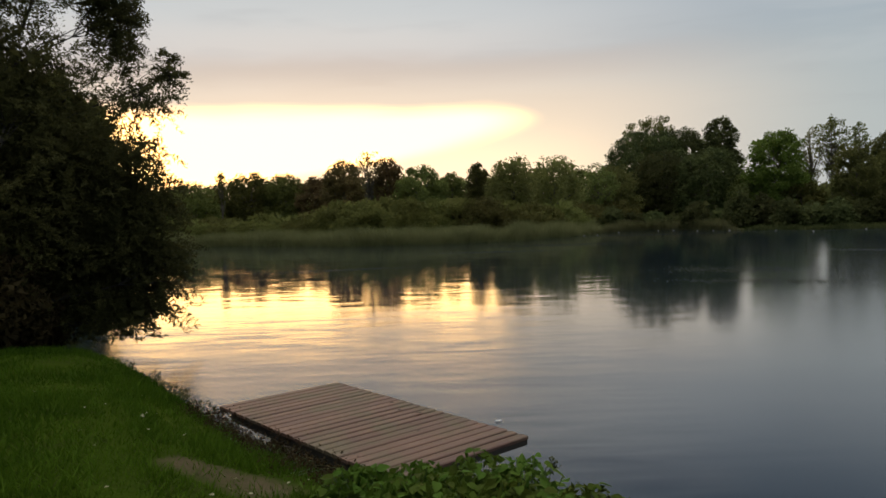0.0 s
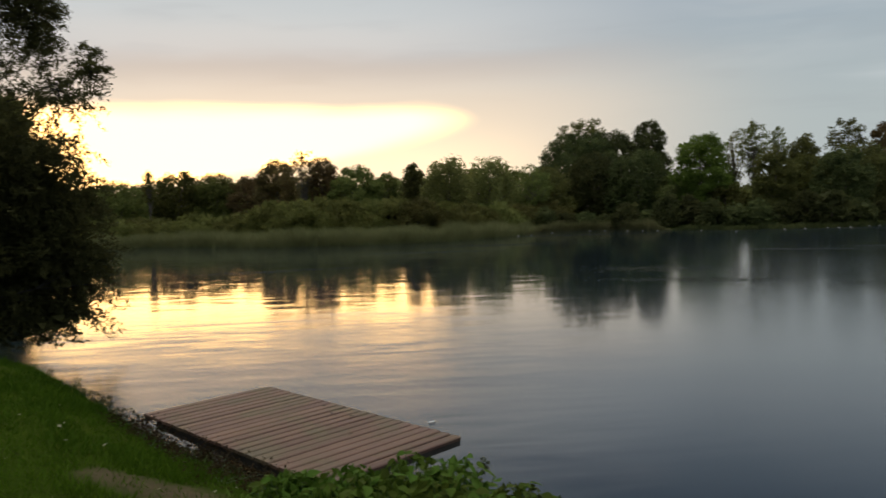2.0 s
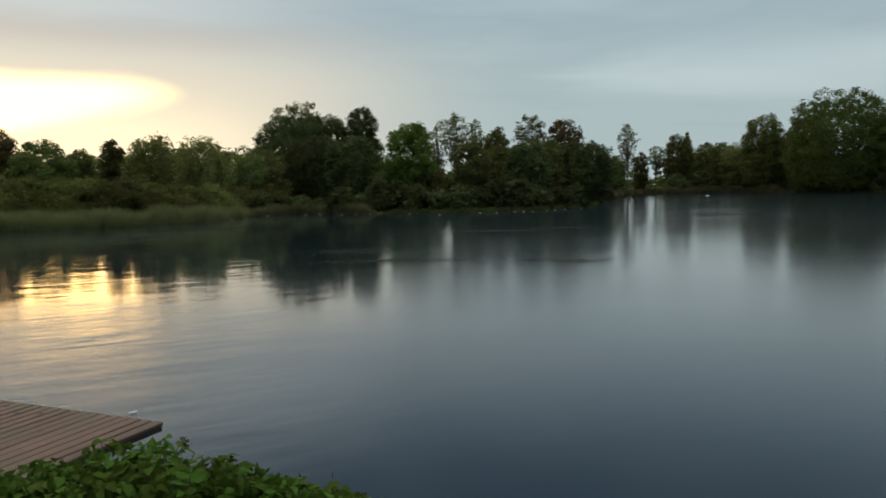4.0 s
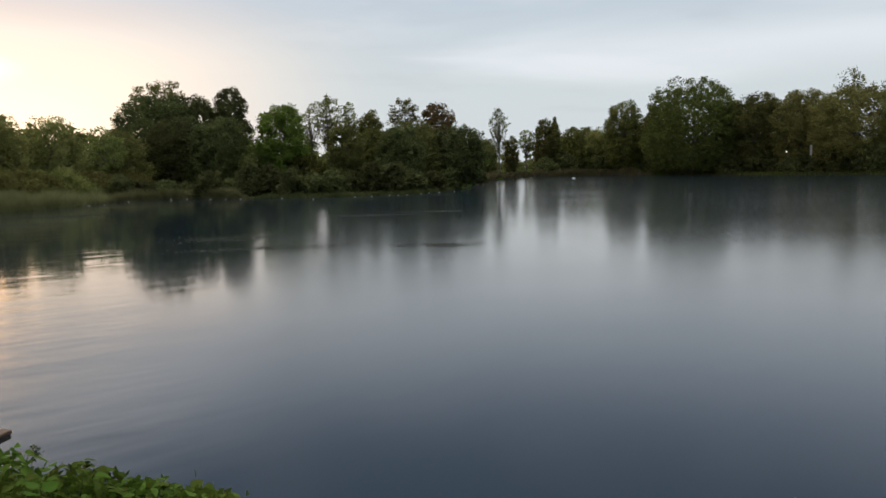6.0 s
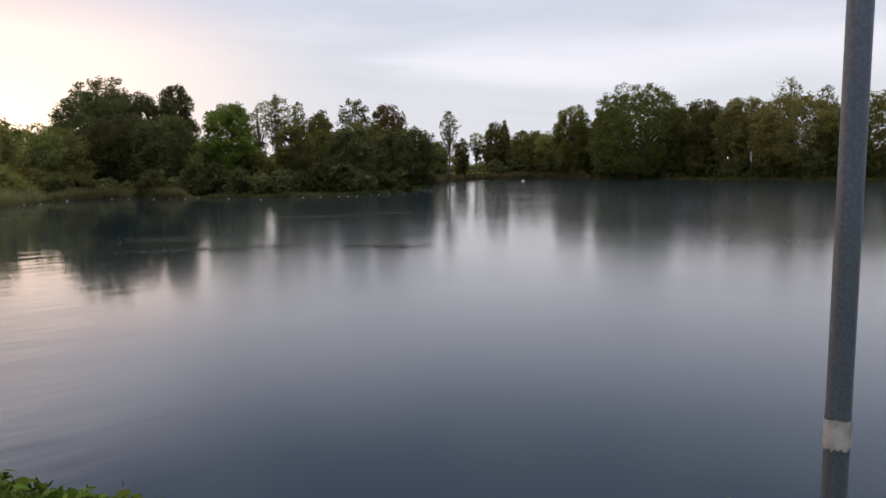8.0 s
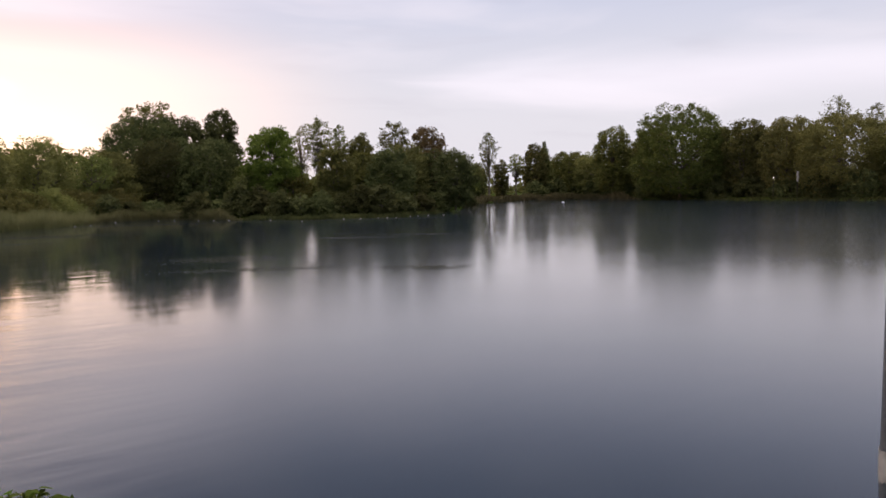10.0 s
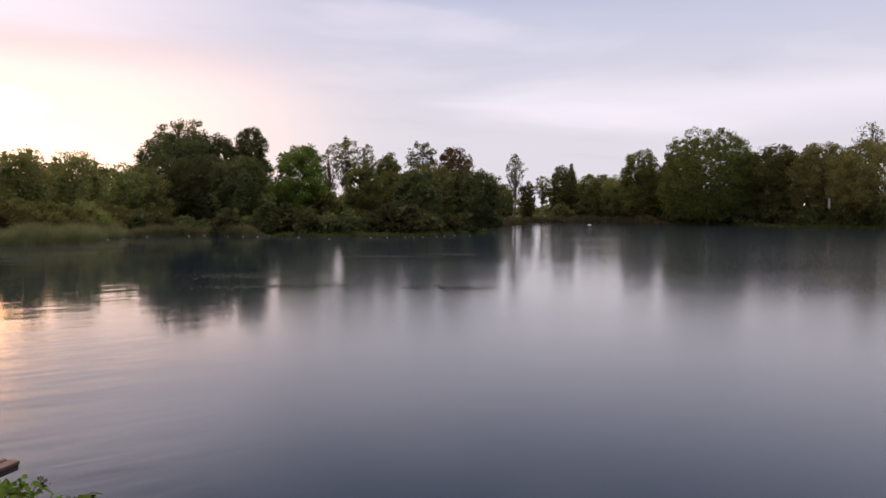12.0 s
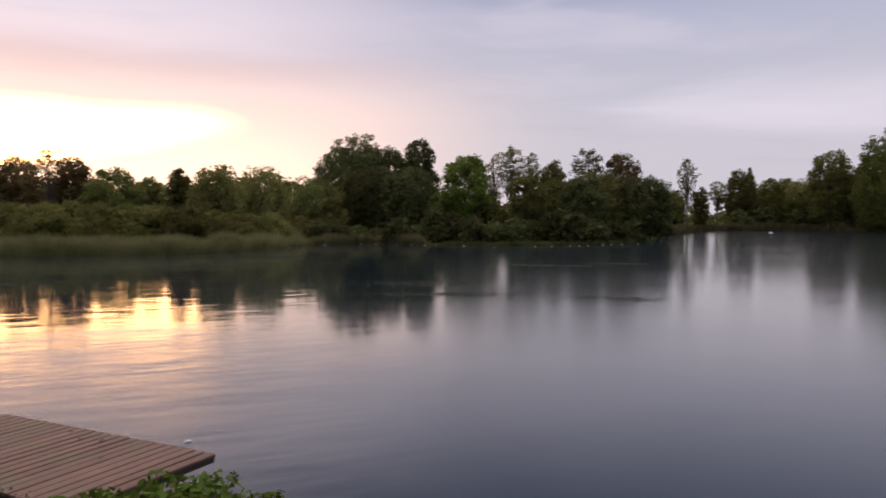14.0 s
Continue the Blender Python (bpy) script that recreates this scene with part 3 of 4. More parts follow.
tree(33.9, 84, 3.6, 1.8, "round", "bank", 62, 0.05, 1.1, label="dark tree of middle height on the shore")
tree(38.9, 88, 3.4, 1.5, "round", "bank", 63, 0.06, 1.1, label="low dark tree at the end of the point")

# lower trees that close the rows
FILL_POINT = [(13.2, 100, 3.3, 2.0), (17.0, 104, 4.3, 2.4), (20.0, 102, 4.2, 2.4), (22.9, 100, 2.4, 1.6), (26.3, 98, 1.5, 1.3), (29.4, 98, 2.4, 1.5), (31.6, 100, 3.4, 1.6), (34.8, 98, 3.9, 2.2), (37.4, 100, 3.4, 1.8)]
for k, (a, d, t, hw) in enumerate(FILL_POINT):
    tree(a, d, t, hw, "round", ("alder", "bank", "bank", "alder", "oak", "alder", "oak", "alder", "bank")[k], 240 + k, 0.05, 0.9, label="dark leafy tree within the row on the point", size=0.30)
FILL_LOW = [(-27.5, 110, 3.0, 3.0), (-23.8, 116, 2.9, 2.6), (-20.5, 120, 2.7, 2.4), (-16.5, 122, 2.8, 2.4), (-13.2, 124, 2.8, 2.2), (-10.6, 120, 2.9, 2.2), (-6.2, 112, 3.2, 2.2), (-3.0, 110, 3.2, 2.2), (-0.3, 106, 2.8, 2.0), (1.9, 106, 2.9, 1.8), (4.2, 100, 3.2, 1.8), (7.3, 100, 3.4, 1.8), (10.8, 98, 3.2, 2.0)]
for k, (a, d, t, hw) in enumerate(FILL_LOW):
    tree(a, d, t, hw, "round", ("oak", "willow")[k % 2], 260 + k, 0.03, 0.9, label="leafy tree of middle height behind the reeds", size=0.30)
FILL_FAR = [(39.6, 150, 2.3, 1.3), (46.6, 225, 2.5, 1.6), (48.8, 225, 2.6, 1.6), (51.9, 205, 3.7, 1.6), (53.6, 190, 4.6, 1.7), (57.9, 185, 4.6, 1.8), (58.9, 185, 4.2, 1.8), (61.7, 180, 4.3, 1.8), (64.6, 178, 4.4, 1.8), (69.2, 172, 4.4, 1.8)]
for k, (a, d, t, hw) in enumerate(FILL_FAR):
    tree(a, d, t, hw, "round", ("oak", "alder", "oak")[k % 3], 280 + k, 0.03, 0.8, label="leafy tree in the wood on the far shore", size=0.46)

# the far shore
tree(41.35, 165, 4.6, 0.8, "birch", "oak", 75, 0.42, 0.26, label="slender birch with a see-through crown", size=0.30)
tree(40.5, 150, 2.3, 0.75, "round", "alder", 84, 0.05, 1.1, label="low dark tree beside the slender birch", size=0.30)
tree(42.25, 172, 2.5, 0.62, "tall", "alder", 71, 0.05, 1.0, label="small dark conifer on the far shore", size=0.30)
tree(43.45, 205, 2.9, 0.75, "open", "oak", 83, 0.48, 1.0, label="thin trees with sky between their trunks", size=0.36)
tree(44.9, 200, 3.65, 1.0, "tall", "alder", 72, 0.05, 1.0, label="dark tree with a jagged top on the far shore", size=0.36)
tree(45.6, 202, 3.8, 1.0, "cone", "alder", 73, 0.05, 1.2, label="dark pointed tree on the far shore", size=0.36)
tree(47.6, 205, 3.05, 1.6, "round", "oak", 74, 0.05, 0.9, label="broad dark tree on the far shore", size=0.36)
tree(49.2, 200, 2.9, 1.3, "round", "willow", 75, 0.05, 0.9, label="low willow on the far shore", size=0.36)
tree(50.8, 190, 4.85, 1.45, "round", "oak", 76, 0.1, 0.9, label="dark domed tree on the far shore", size=0.36)
tree(55.7, 172, 6.2, 3.15, "round", "crack_willow", 77, 0.05, 0.85, label="huge light green willow on the far shore", size=0.36)
tree(60.1, 170, 4.95, 1.9, "round", "alder", 78, 0.08, 0.9, label="dark round tree beside the huge willow", size=0.36)
tree(63.1, 165, 5.05, 2.0, "round", "willow", 79, 0.08, 0.9, label="broad dark tree on the far shore", size=0.36)
tree(66.4, 158, 5.05, 2.8, "round", "willow", 80, 0.05, 0.9, label="very broad dark tree on the far shore", size=0.36)
tree(66.0, 168, 6.2, 1.1, "birch", "oak", 81, 0.6, 0.42, label="thin tree top with gaps above the wood", size=0.30)
tree(68.3, 168, 5.55, 0.8, "birch", "oak", 82, 0.6, 0.42, label="thin tree top with gaps above the wood", size=0.30)
FAR_WOOD = [(71.0, 155, 5.0, 2.4), (75.0, 150, 5.3, 2.6), (79.5, 148, 4.9, 2.6), (84.0, 142, 5.4, 2.8), (89.0, 140, 5.2, 3.0)]
for k, (a, d, t, hw) in enumerate(FAR_WOOD):
    tree(a, d, t, hw, "round", "oak", 90 + k, 0.06, 0.7, label="broad dark tree on the far shore", size=0.46)

# undergrowth along the shores
rng = np.random.default_rng(5)
for k, a in enumerate(np.arange(13.0, 40.0, 1.55)):
    tree(a, float(far_shore(a)) + 1.0 + rng.uniform(0, 2.5), rng.uniform(0.1, 1.0) - (0.6 if a < 22 else 0.0), 1.15, "bush", "bank", 120 + k, 0.0, 1.0,
         name="shrub", label="dark dense shrub at the water's edge", size=0.32, ground=0.2)
for k, a in enumerate(np.arange(51.5, 90.0, 2.3)):
    tree(a, float(far_shore(a)) + 5 + rng.uniform(0, 4), rng.uniform(0.5, 1.5), 1.4, "bush", "bank", 150 + k, 0.0, 0.8,
         name="shrub", label="dark dense shrub at the far water's edge", size=0.46, ground=0.2)
for k, a in enumerate(np.arange(45.0, 51.0, 1.5)):
    tree(a, float(far_shore(a)) + 7, rng.uniform(0.7, 1.2), 1.0, "bush", "bank", 180 + k, 0.0, 0.9,
         name="shrub", label="low dark shrub on the far shore", size=0.46, ground=0.2)
for k, a in enumerate(np.arange(-19.5, 13.0, 1.9)):
    high = 1.6 if -8.5 < a < 4.5 else (0.5 if a < -8.5 else 0.9)
    tree(a, float(far_shore(a)) + 9 + rng.uniform(0, 5), high + rng.uniform(-0.35, 0.1), 2.5, "bush", "sallow", 200 + k, 0.0, 1.0,
         name="willow_shrub", label="olive-green willow shrub behind the reeds", size=0.21, ground=0.3)


def far_woods():
    """A low dark wood all round, where no single tree can be told."""
    rng = np.random.default_rng(77)
    pts = []
    for a in np.arange(-180, 180, 0.7):
        if 39.8 < a < 44.2:
            d, hh = 420, 5.0
        elif -26 < a < 145:
            d, hh = 230, 8.0
        else:
            d, hh = 60, 12.0
        hh *= rng.uniform(0.75, 1.1)
        c = np.array(place(float(a), d, 0))
        n = 110
        p = rng.normal(size=(n, 3)) * np.array([d * 0.012, d * 0.012, 0])
        p[:, 2] = hh * np.sqrt(rng.uniform(0, 1, n))
        pts.append(c + p)
    verts, faces = leaves(rng, np.concatenate(pts), 2.2, 1.6)
    tagged(link("far_woods", mesh_of("far_woods", verts, faces), LEAF["alder"]), "distant dark belt of woods round the lake", "woods", kind="stuff")


far_woods()


# ---- reeds ----
def reed_bed(name, label, a0, a1, count, depth, tall, seed, leaf="reed", offset=0.2, wide=0.06):
    rng = np.random.default_rng(seed)
    a = rng.uniform(a0, a1, count)
    r = far_shore(a) + offset + depth * rng.uniform(0, 1, count) ** 1.3 - 0.8
    hh = tall * rng.uniform(0.35, 1.15, count) * (0.85 + 0.3 * np.array([noise.noise(Vector((x * 0.9, 3.1 * seed, 0))) for x in a])) * np.clip(np.minimum(a - a0, a1 - a) / 1.5, 0.25, 1)
    base = np.stack([r * np.sin(np.radians(a)), r * np.cos(np.radians(a)), np.full(count, -0.05)], 1)
    lean = rng.normal(size=(count, 3)) * np.array([0.32, 0.32, 0]) * hh[:, None]
    side = rng.normal(size=(count, 3)) * np.array([1, 1, 0])
    side /= np.linalg.norm(side, axis=1)[:, None] + 1e-9
    side *= wide * 0.5
    up = np.zeros((count, 3))
    up[:, 2] = hh
    mid = base + up * 0.55 + lean * 0.3
    verts = np.stack([base - side * 0.6, base + side * 0.6, mid + side, mid - side, base + up + lean], 1).reshape(-1, 3)
    i = np.arange(count)[:, None] * 5
    faces = np.concatenate([i + np.array([[0, 1, 2]]), i + np.array([[0, 2, 3]]), i + np.array([[3, 2, 4]])])
    tagged(link(name, mesh_of(name, verts, faces), LEAF[leaf]), label, "reeds", kind="stuff")


reed_bed("reed_bed", "tall olive-green reeds at the water's edge", -29, 13, 44000, 8, 1.65, 3, wide=0.032)
reed_bed("reed_bed", "low pale reeds along the point", 11.5, 22.5, 14000, 3.5, 1.25, 4, wide=0.035)
reed_bed("reed_bed", "low dark fringe of plants along the shore", 22, 39, 5000, 2, 0.6, 5, "bank")
reed_bed("reed_bed", "pale grassy edge of the far shore", 39.5, 53, 12000, 8, 2.1, 6, "reed", 0.0, 0.12)
reed_bed("reed_bed", "grassy edge of the far shore", 53, 95, 6000, 3, 0.8, 7, "bank", 0.0, 0.12)


# ---- the jetty ----
def board_mesh(long, wide):
    """A plank along x, 32 mm thick, with rounded edges, slightly cupped; its top lies at z = 0."""
    half = wide / 2
    side = [(-half, -0.032), (-half, -0.009), (-half + 0.007, -0.002), (-half * 0.55, 0.0), (0.0, -0.0012)]
    ring = side + [(-y, z) for y, z in side[-2::-1]]
    n = len(ring)
    verts = [(x, y, z) for x in (-long / 2, long / 2) for y, z in ring]
    me = bpy.data.meshes.new("board")
    me.from_pydata(verts, [], [(k, (k + 1) % n, (k + 1) % n + n, k + n) for k in range(n)] + [tuple(range(n))[::-1], tuple(range(n, 2 * n))])
    me.update()
    me.materials.append(BOARD)
    return me


def jetty():
    length, run, deck_z, count = 1.50, 3.17, 0.36, 25
    far_left = Vector((-1.35, 8.80))
    along = Vector((2.06, -2.41)).normalized()
    turn = math.degrees(math.atan2(along.y, along.x))
    holder = new("jetty")
    across = Vector((along.y, -along.x))
    near_left = far_left + across * length
    holder.matrix_world = pose(near_left.x, near_left.y, deck_z, 0, 0, turn)
    # in its own axes: x along the deck, y from the bank edge to the water edge
    pitch = run / count
    rng = np.random.default_rng(9)
    me = board_mesh(length, pitch - 0.020)
    for k in range(count):
        ob = new("board", me)
        ob.parent = holder
        ob.matrix_basis = pose(pitch * (k + 0.5), length / 2 + rng.normal() * 0.002, rng.normal() * 0.0012, rng.normal() * 0.9, rng.normal() * 0.06, 90 + rng.normal() * 0.08)
    for y in (0.06, length / 2, length - 0.06):
        bm = box(run - 0.5, 0.07, 0.09, 0.006)
        bmesh.ops.translate(bm, vec=(run / 2, y, -0.08), verts=bm.verts)
        part("beam", bm, DARK_WOOD, holder, "dark wet timber beam")
    for x in (0.035, run - 0.04):
        bm = box(0.055, length - 0.01, 0.05, 0.006)
        bmesh.ops.translate(bm, vec=(x, length / 2, -0.0585), verts=bm.verts)
        part("end_beam", bm, DARK_WOOD, holder, "dark wet timber under the deck's end")
    for x in (1.1, run - 0.75):
        for y in (0.12, length - 0.12):
            bm = box(0.1, 0.1, 1.25, 0.01)
            bmesh.ops.translate(bm, vec=(x, y, -0.035 - 0.625), verts=bm.verts)
            part("post", bm, DARK_WOOD, holder, "dark wet square post")
    tagged(holder, "low wooden jetty of weathered reddish-grey boards over the water", "jetty")


jetty()


# ---- the steel pole ----
def steel_pole():
    x, y, r = 1.8495, -0.0945, 0.0262
    z0 = ground_z(x, y) - 0.05
    holder = new("steel_pole")
    holder.matrix_world = pose(x - 0.0018, y + 0.0034, z0, 0.15, 0.07)
    top = 3.6 - z0
    part_v, part_f = tube([(0, 0, 0), (0, 0, top * 0.5), (0, 0, top)], [r, r, r], 28)
    link("tube", mesh_of("tube", part_v, part_f, True), STEEL, holder)
    cap = tube([(0, 0, top - 0.015), (0, 0, top + 0.004), (0, 0, top + 0.012)], [r + 0.002, r + 0.002, 0.004], 28)
    link("cap", mesh_of("cap", *cap, True), STEEL, holder, "dull metal cap")
    zt = 1.957 - z0
    zs = np.linspace(zt - 0.072, zt, 9)
    v, f = tube([(0, 0, z) for z in zs], [r + 0.0022] * 9, 28)
    rng = np.random.default_rng(4)
    v = v.reshape(9, 28, 3)
    v[0, :, 2] += rng.uniform(-0.006, 0.01, 28)
    v[-1, :, 2] += np.cumsum(rng.normal(0, 0.003, 28)) * 0.6
    link("tape", mesh_of("tape", v.reshape(-1, 3), f, True), TAPE, holder, "torn strip of pale tape")
    tagged(holder, "round galvanised steel pole with a strip of torn tape", "pole")


steel_pole()


# ---- the tree and shrubs on the near bank ----
# lobes of its crown: bearing, distance, height of the centre, radius across, radius up
NEAR_CROWN = [(-42, 15, 7.4, 1.2, 1.2), (-38.3, 15, 8.3, 1.0, 0.9), (-35.2, 15, 7.0, 0.95, 1.0), (-39.2, 15, 5.4, 1.5, 1.2), (-34.3, 15, 5.6, 1.1, 0.8), (-31.5, 15, 6.5, 0.8, 1.0),
              (-44, 15, 4.4, 2.0, 2.2), (-38, 15, 3.6, 2.2, 1.6), (-31, 15, 4.6, 2.0, 1.8), (-27, 14.5, 3.4, 1.5, 1.3), (-23.4, 14.7, 6.1, 0.40, 1.4), (-28.4, 15, 7.3, 1.05, 1.5),
              (-24.9, 14.6, 6.9, 0.45, 0.8), (-34, 14.5, 2.6, 2.4, 1.6), (-24.2, 14.5, 2.85, 0.8, 0.9), (-21.6, 14.5, 2.75, 0.5, 0.6), (-22.6, 14.6, 1.8, 0.8, 0.95), (-25.2, 14.6, 1.6, 1.0, 1.05), (-28.2, 14.8, 1.8, 1.3, 1.2), (-20.8, 14.6, 1.6, 0.35, 0.6), (-23.6, 14.4, 0.85, 0.9, 0.45), (-26.5, 14.5, 0.9, 0.8, 0.5), (-19.9, 14.5, 5.1, 0.26, 0.45), (-22.0, 14.6, 4.6, 0.5, 0.3), (-22.5, 14.5, 3.6, 0.55, 0.35)]


def near_tree():
    rng = np.random.default_rng(31)
    foot = place(-36, 15.0)
    g = ground_z(foot.x, foot.y)
    holder = new("willow_tree")
    holder.matrix_world = pose(foot.x, foot.y, g)
    lobes = []
    for a, d, z, rh, rv in NEAR_CROWN:
        p = place(a, d)
        lobes.append((p.x - foot.x, p.y - foot.y, z - g, rh, rh, rv))
    spine = limb_path(rng, (0, 0, -0.3), (0.3, 0.2, 8.0), 0.25)
    pieces = [tube(spine, np.linspace(0.26, 0.05, 5), 10)]
    for lobe in lobes:
        at = spine[0] + (spine[-1] - spine[0]) * min(0.8, max(0.15, lobe[2] / 8 * 0.7))
        path = limb_path(rng, at, lobe[:3], 0.45)
        pieces.append(tube(path, np.linspace(0.075, 0.008, 5) * (0.45 if lobe[3] < 0.65 else 1.0), 6))
        for _ in range(9):
            tip = np.array(lobe[:3]) + rng.uniform(-1, 1, 3) * np.array(lobe[3:]) * 0.7
            pieces.append(tube(limb_path(rng, path[rng.integers(2, 5)], tip, 0.12), np.linspace(0.012, 0.003, 5), 4))
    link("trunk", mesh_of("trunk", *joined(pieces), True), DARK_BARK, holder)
    # twigs that spring from the limbs and droop at their ends, with leaves all along
    lobe = np.array(lobes)
    area = lobe[:, 3] * lobe[:, 5] * np.array([1.0 if z < 5.2 else (1.5 if a > -26 else (0.4 if a > -30 else 0.6)) for a, _, z, _, _ in NEAR_CROWN])
    count, per = 8600, 38
    pick = rng.choice(len(lobe), count, p=area / area.sum())
    d = rng.normal(size=(count, 3))
    d /= np.linalg.norm(d, axis=1)[:, None]
    start = lobe[pick, :3] + d * lobe[pick, 3:] * rng.uniform(0.2, 0.85, (count, 1))
    way = d * np.array([1, 1, 0.6]) + rng.normal(size=(count, 3)) * 0.35 + np.array([0, 0, 0.12])
    way /= np.linalg.norm(way, axis=1)[:, None]
    t = np.linspace(0, 1, per)[None, :, None]
    long = np.minimum(rng.uniform(0.35, 0.95, (count, 1)), lobe[pick, 3:4] * 0.9)[:, :, None]
    line = start[:, None, :] + way[:, None, :] * t * long - np.array([0, 0, 1.0]) * (t * t) * long * rng.uniform(0.1, 0.7, (count, 1, 1))
    pts = (line + rng.normal(size=line.shape) * 0.028).reshape(-1, 3)
    pts[:, 2] = np.maximum(pts[:, 2], 0.05)
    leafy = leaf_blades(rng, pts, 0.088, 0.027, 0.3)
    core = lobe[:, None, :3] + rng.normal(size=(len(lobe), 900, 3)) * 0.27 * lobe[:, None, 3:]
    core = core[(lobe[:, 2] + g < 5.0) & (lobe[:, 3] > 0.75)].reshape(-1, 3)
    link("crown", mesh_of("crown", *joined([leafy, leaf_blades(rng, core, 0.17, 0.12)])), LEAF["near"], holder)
    tagged(holder, "large dark willow overhanging the water on the near bank", "tree")


near_tree()


def stem_mesh():
    """A thin bent stem from the origin to (0, 0, 1)."""
    t = np.linspace(0, 1, 5)
    v, f = tube(np.stack([np.sin(t * np.pi) * 0.07, t * 0, t], 1), np.linspace(1.0, 0.4, 5), 5)
    path = np.repeat(np.stack([np.sin(t * np.pi) * 0.07, t * 0, t], 1), 5, 0)
    return mesh_of("stem", path + (v - path) * 0.02, f, True)


def stem(parent, mesh, a, b, thick):
    """A stem from a to b, `thick` metres across at its foot."""
    a, b = Vector(a), Vector(b)
    ob = new("stem", mesh)
    ob.parent = parent
    long = (b - a).length
    ob.matrix_basis = Matrix.Translation(a) @ (b - a).to_track_quat("Z", "X").to_matrix().to_4x4() @ Matrix.Diagonal((thick / 0.04, thick / 0.04, long, 1))


HERB_STEM, WOODY_STEM = stem_mesh(), stem_mesh()
HERB_STEM.materials.append(STEM)
WOODY_STEM.materials.append(BARK)


def near_shrub(az, dist, h, w, seed):
    rng = np.random.default_rng(seed)
    holder = new("shrub")
    p = place(az, dist)
    g = ground_z(p.x, p.y)
    holder.matrix_world = pose(p.x, p.y, g - 0.1)
    heads = crown_clumps(rng, "bush", h, w, 0.0, 0.3)
    for head in heads[:14]:
        stem(holder, WOODY_STEM, (rng.normal() * 0.1, rng.normal() * 0.1, 0), head, 0.05)
    pts = leaf_tufts(rng, heads, 0.32, 60)
    pts[:, 2] = np.maximum(pts[:, 2], 0.03)
    core = leaf_tufts(rng, heads * np.array([0.6, 0.6, 0.8]), 0.3, 8)
    core[:, 2] = np.maximum(core[:, 2], 0.2)
    # the willow's shade is already in this leaf colour
    link("crown", mesh_of("crown", *joined([leaf_blades(rng, pts, 0.13, 0.07), leaf_blades(rng, core, 0.4, 0.3)])), LEAF["shaded_red"], holder)
    tagged(holder, "dark reddish shrub under the willow at the bank's edge", "shrub")


for k, (a, d, h, wd) in enumerate([(-31.5, 14.6, 2.3, 1.2), (-34, 14.2, 2.6, 1.6), (-38.5, 14, 2.5, 1.8)]):
    near_shrub(a, d, h, wd, 300 + k)


# ---- grass on the near bank ----
def grass():
    rng = np.random.default_rng(12)
    pts = []
    while len(pts) < 135000:
        a = np.where(rng.uniform(size=4000) < 0.72, rng.uniform(-44, 30, 4000), rng.uniform(30, 316, 4000))
        r = np.where((a > -44) & (a < 30), np.sqrt(rng.uniform(0.1, 14.5 ** 2, 4000)), rng.uniform(0, 7.5, 4000))
        edge = np.where((a < WEST) | (a > 142), 14.5, near_shore(np.clip(a, WEST, 142)))
        keep = r < edge - 0.05
        for aa, rr in zip(a[keep], r[keep]):
            x, y = rr * math.sin(radians(aa)), rr * math.cos(radians(aa))
            bare = ((x + 1.5) / 0.5) ** 2 + ((y - 5.05) / 0.34) ** 2 + 1.8 * (0.5 + 0.5 * noise.noise(Vector((x * 2.5, y * 2.5, 0))))
            if bare < 1.9 and rng.uniform() < 0.82:
                continue
            if rr > 9 and rng.uniform() < 0.35:
                continue
            pts.append((x, y, ground_z(x, y) - 0.02))
    base = np.array(pts)
    n = len(base)
    tuft = np.array([0.55 + 0.9 * max(0.0, 0.5 + noise.noise(Vector((x * 1.3, y * 1.3, 7)))) for x, y, _ in base])
    hh = rng.uniform(0.04, 0.10, n) * tuft
    side = rng.normal(size=(n, 3)) * np.array([1, 1, 0])
    side /= np.linalg.norm(side, axis=1)[:, None]
    side *= 0.008
    tip = base + rng.normal(size=(n, 3)) * np.array([0.5, 0.5, 0]) * hh[:, None]
    tip[:, 2] += hh
    verts = np.stack([base - side, base + side, tip], 1).reshape(-1, 3)
    tagged(link("grass", mesh_of("grass", verts, np.arange(n * 3).reshape(-1, 3)), LEAF["grass"]), "short green grass on the near bank", "grass", kind="stuff")


grass()


# ---- broad-leaved herbs on the bank beside the jetty ----
def herb_leaf_mesh():
    """An ovate leaf with a toothed edge, cupped along its middle rib, 1 long."""
    outline = [(0.0, 0.0), (0.02, 0.14), (0.10, 0.22), (0.13, 0.31), (0.25, 0.30), (0.30, 0.36), (0.42, 0.31), (0.48, 0.34), (0.60, 0.24), (0.68, 0.24), (0.80, 0.12), (1.0, 0.0)]
    left = [(x, y, 0.20 * y - 0.22 * x * x + 0.02 * math.sin(9 * x)) for x, y in outline]
    right = [(x, -y * 0.95, 0.20 * y - 0.22 * x * x - 0.02 * math.sin(9 * x)) for x, y in outline[1:-1]]
    ring = left + right[::-1]
    verts = ring + [(0.3, 0, -0.035)]
    hub = len(ring)
    return mesh_of("leaf", np.array(verts), np.array([(i, (i + 1) % hub, hub) for i in range(hub)])[:, ::-1], True)


HERB_LEAF = herb_leaf_mesh()
HERB_LEAF.materials.append(LEAF["herb"])


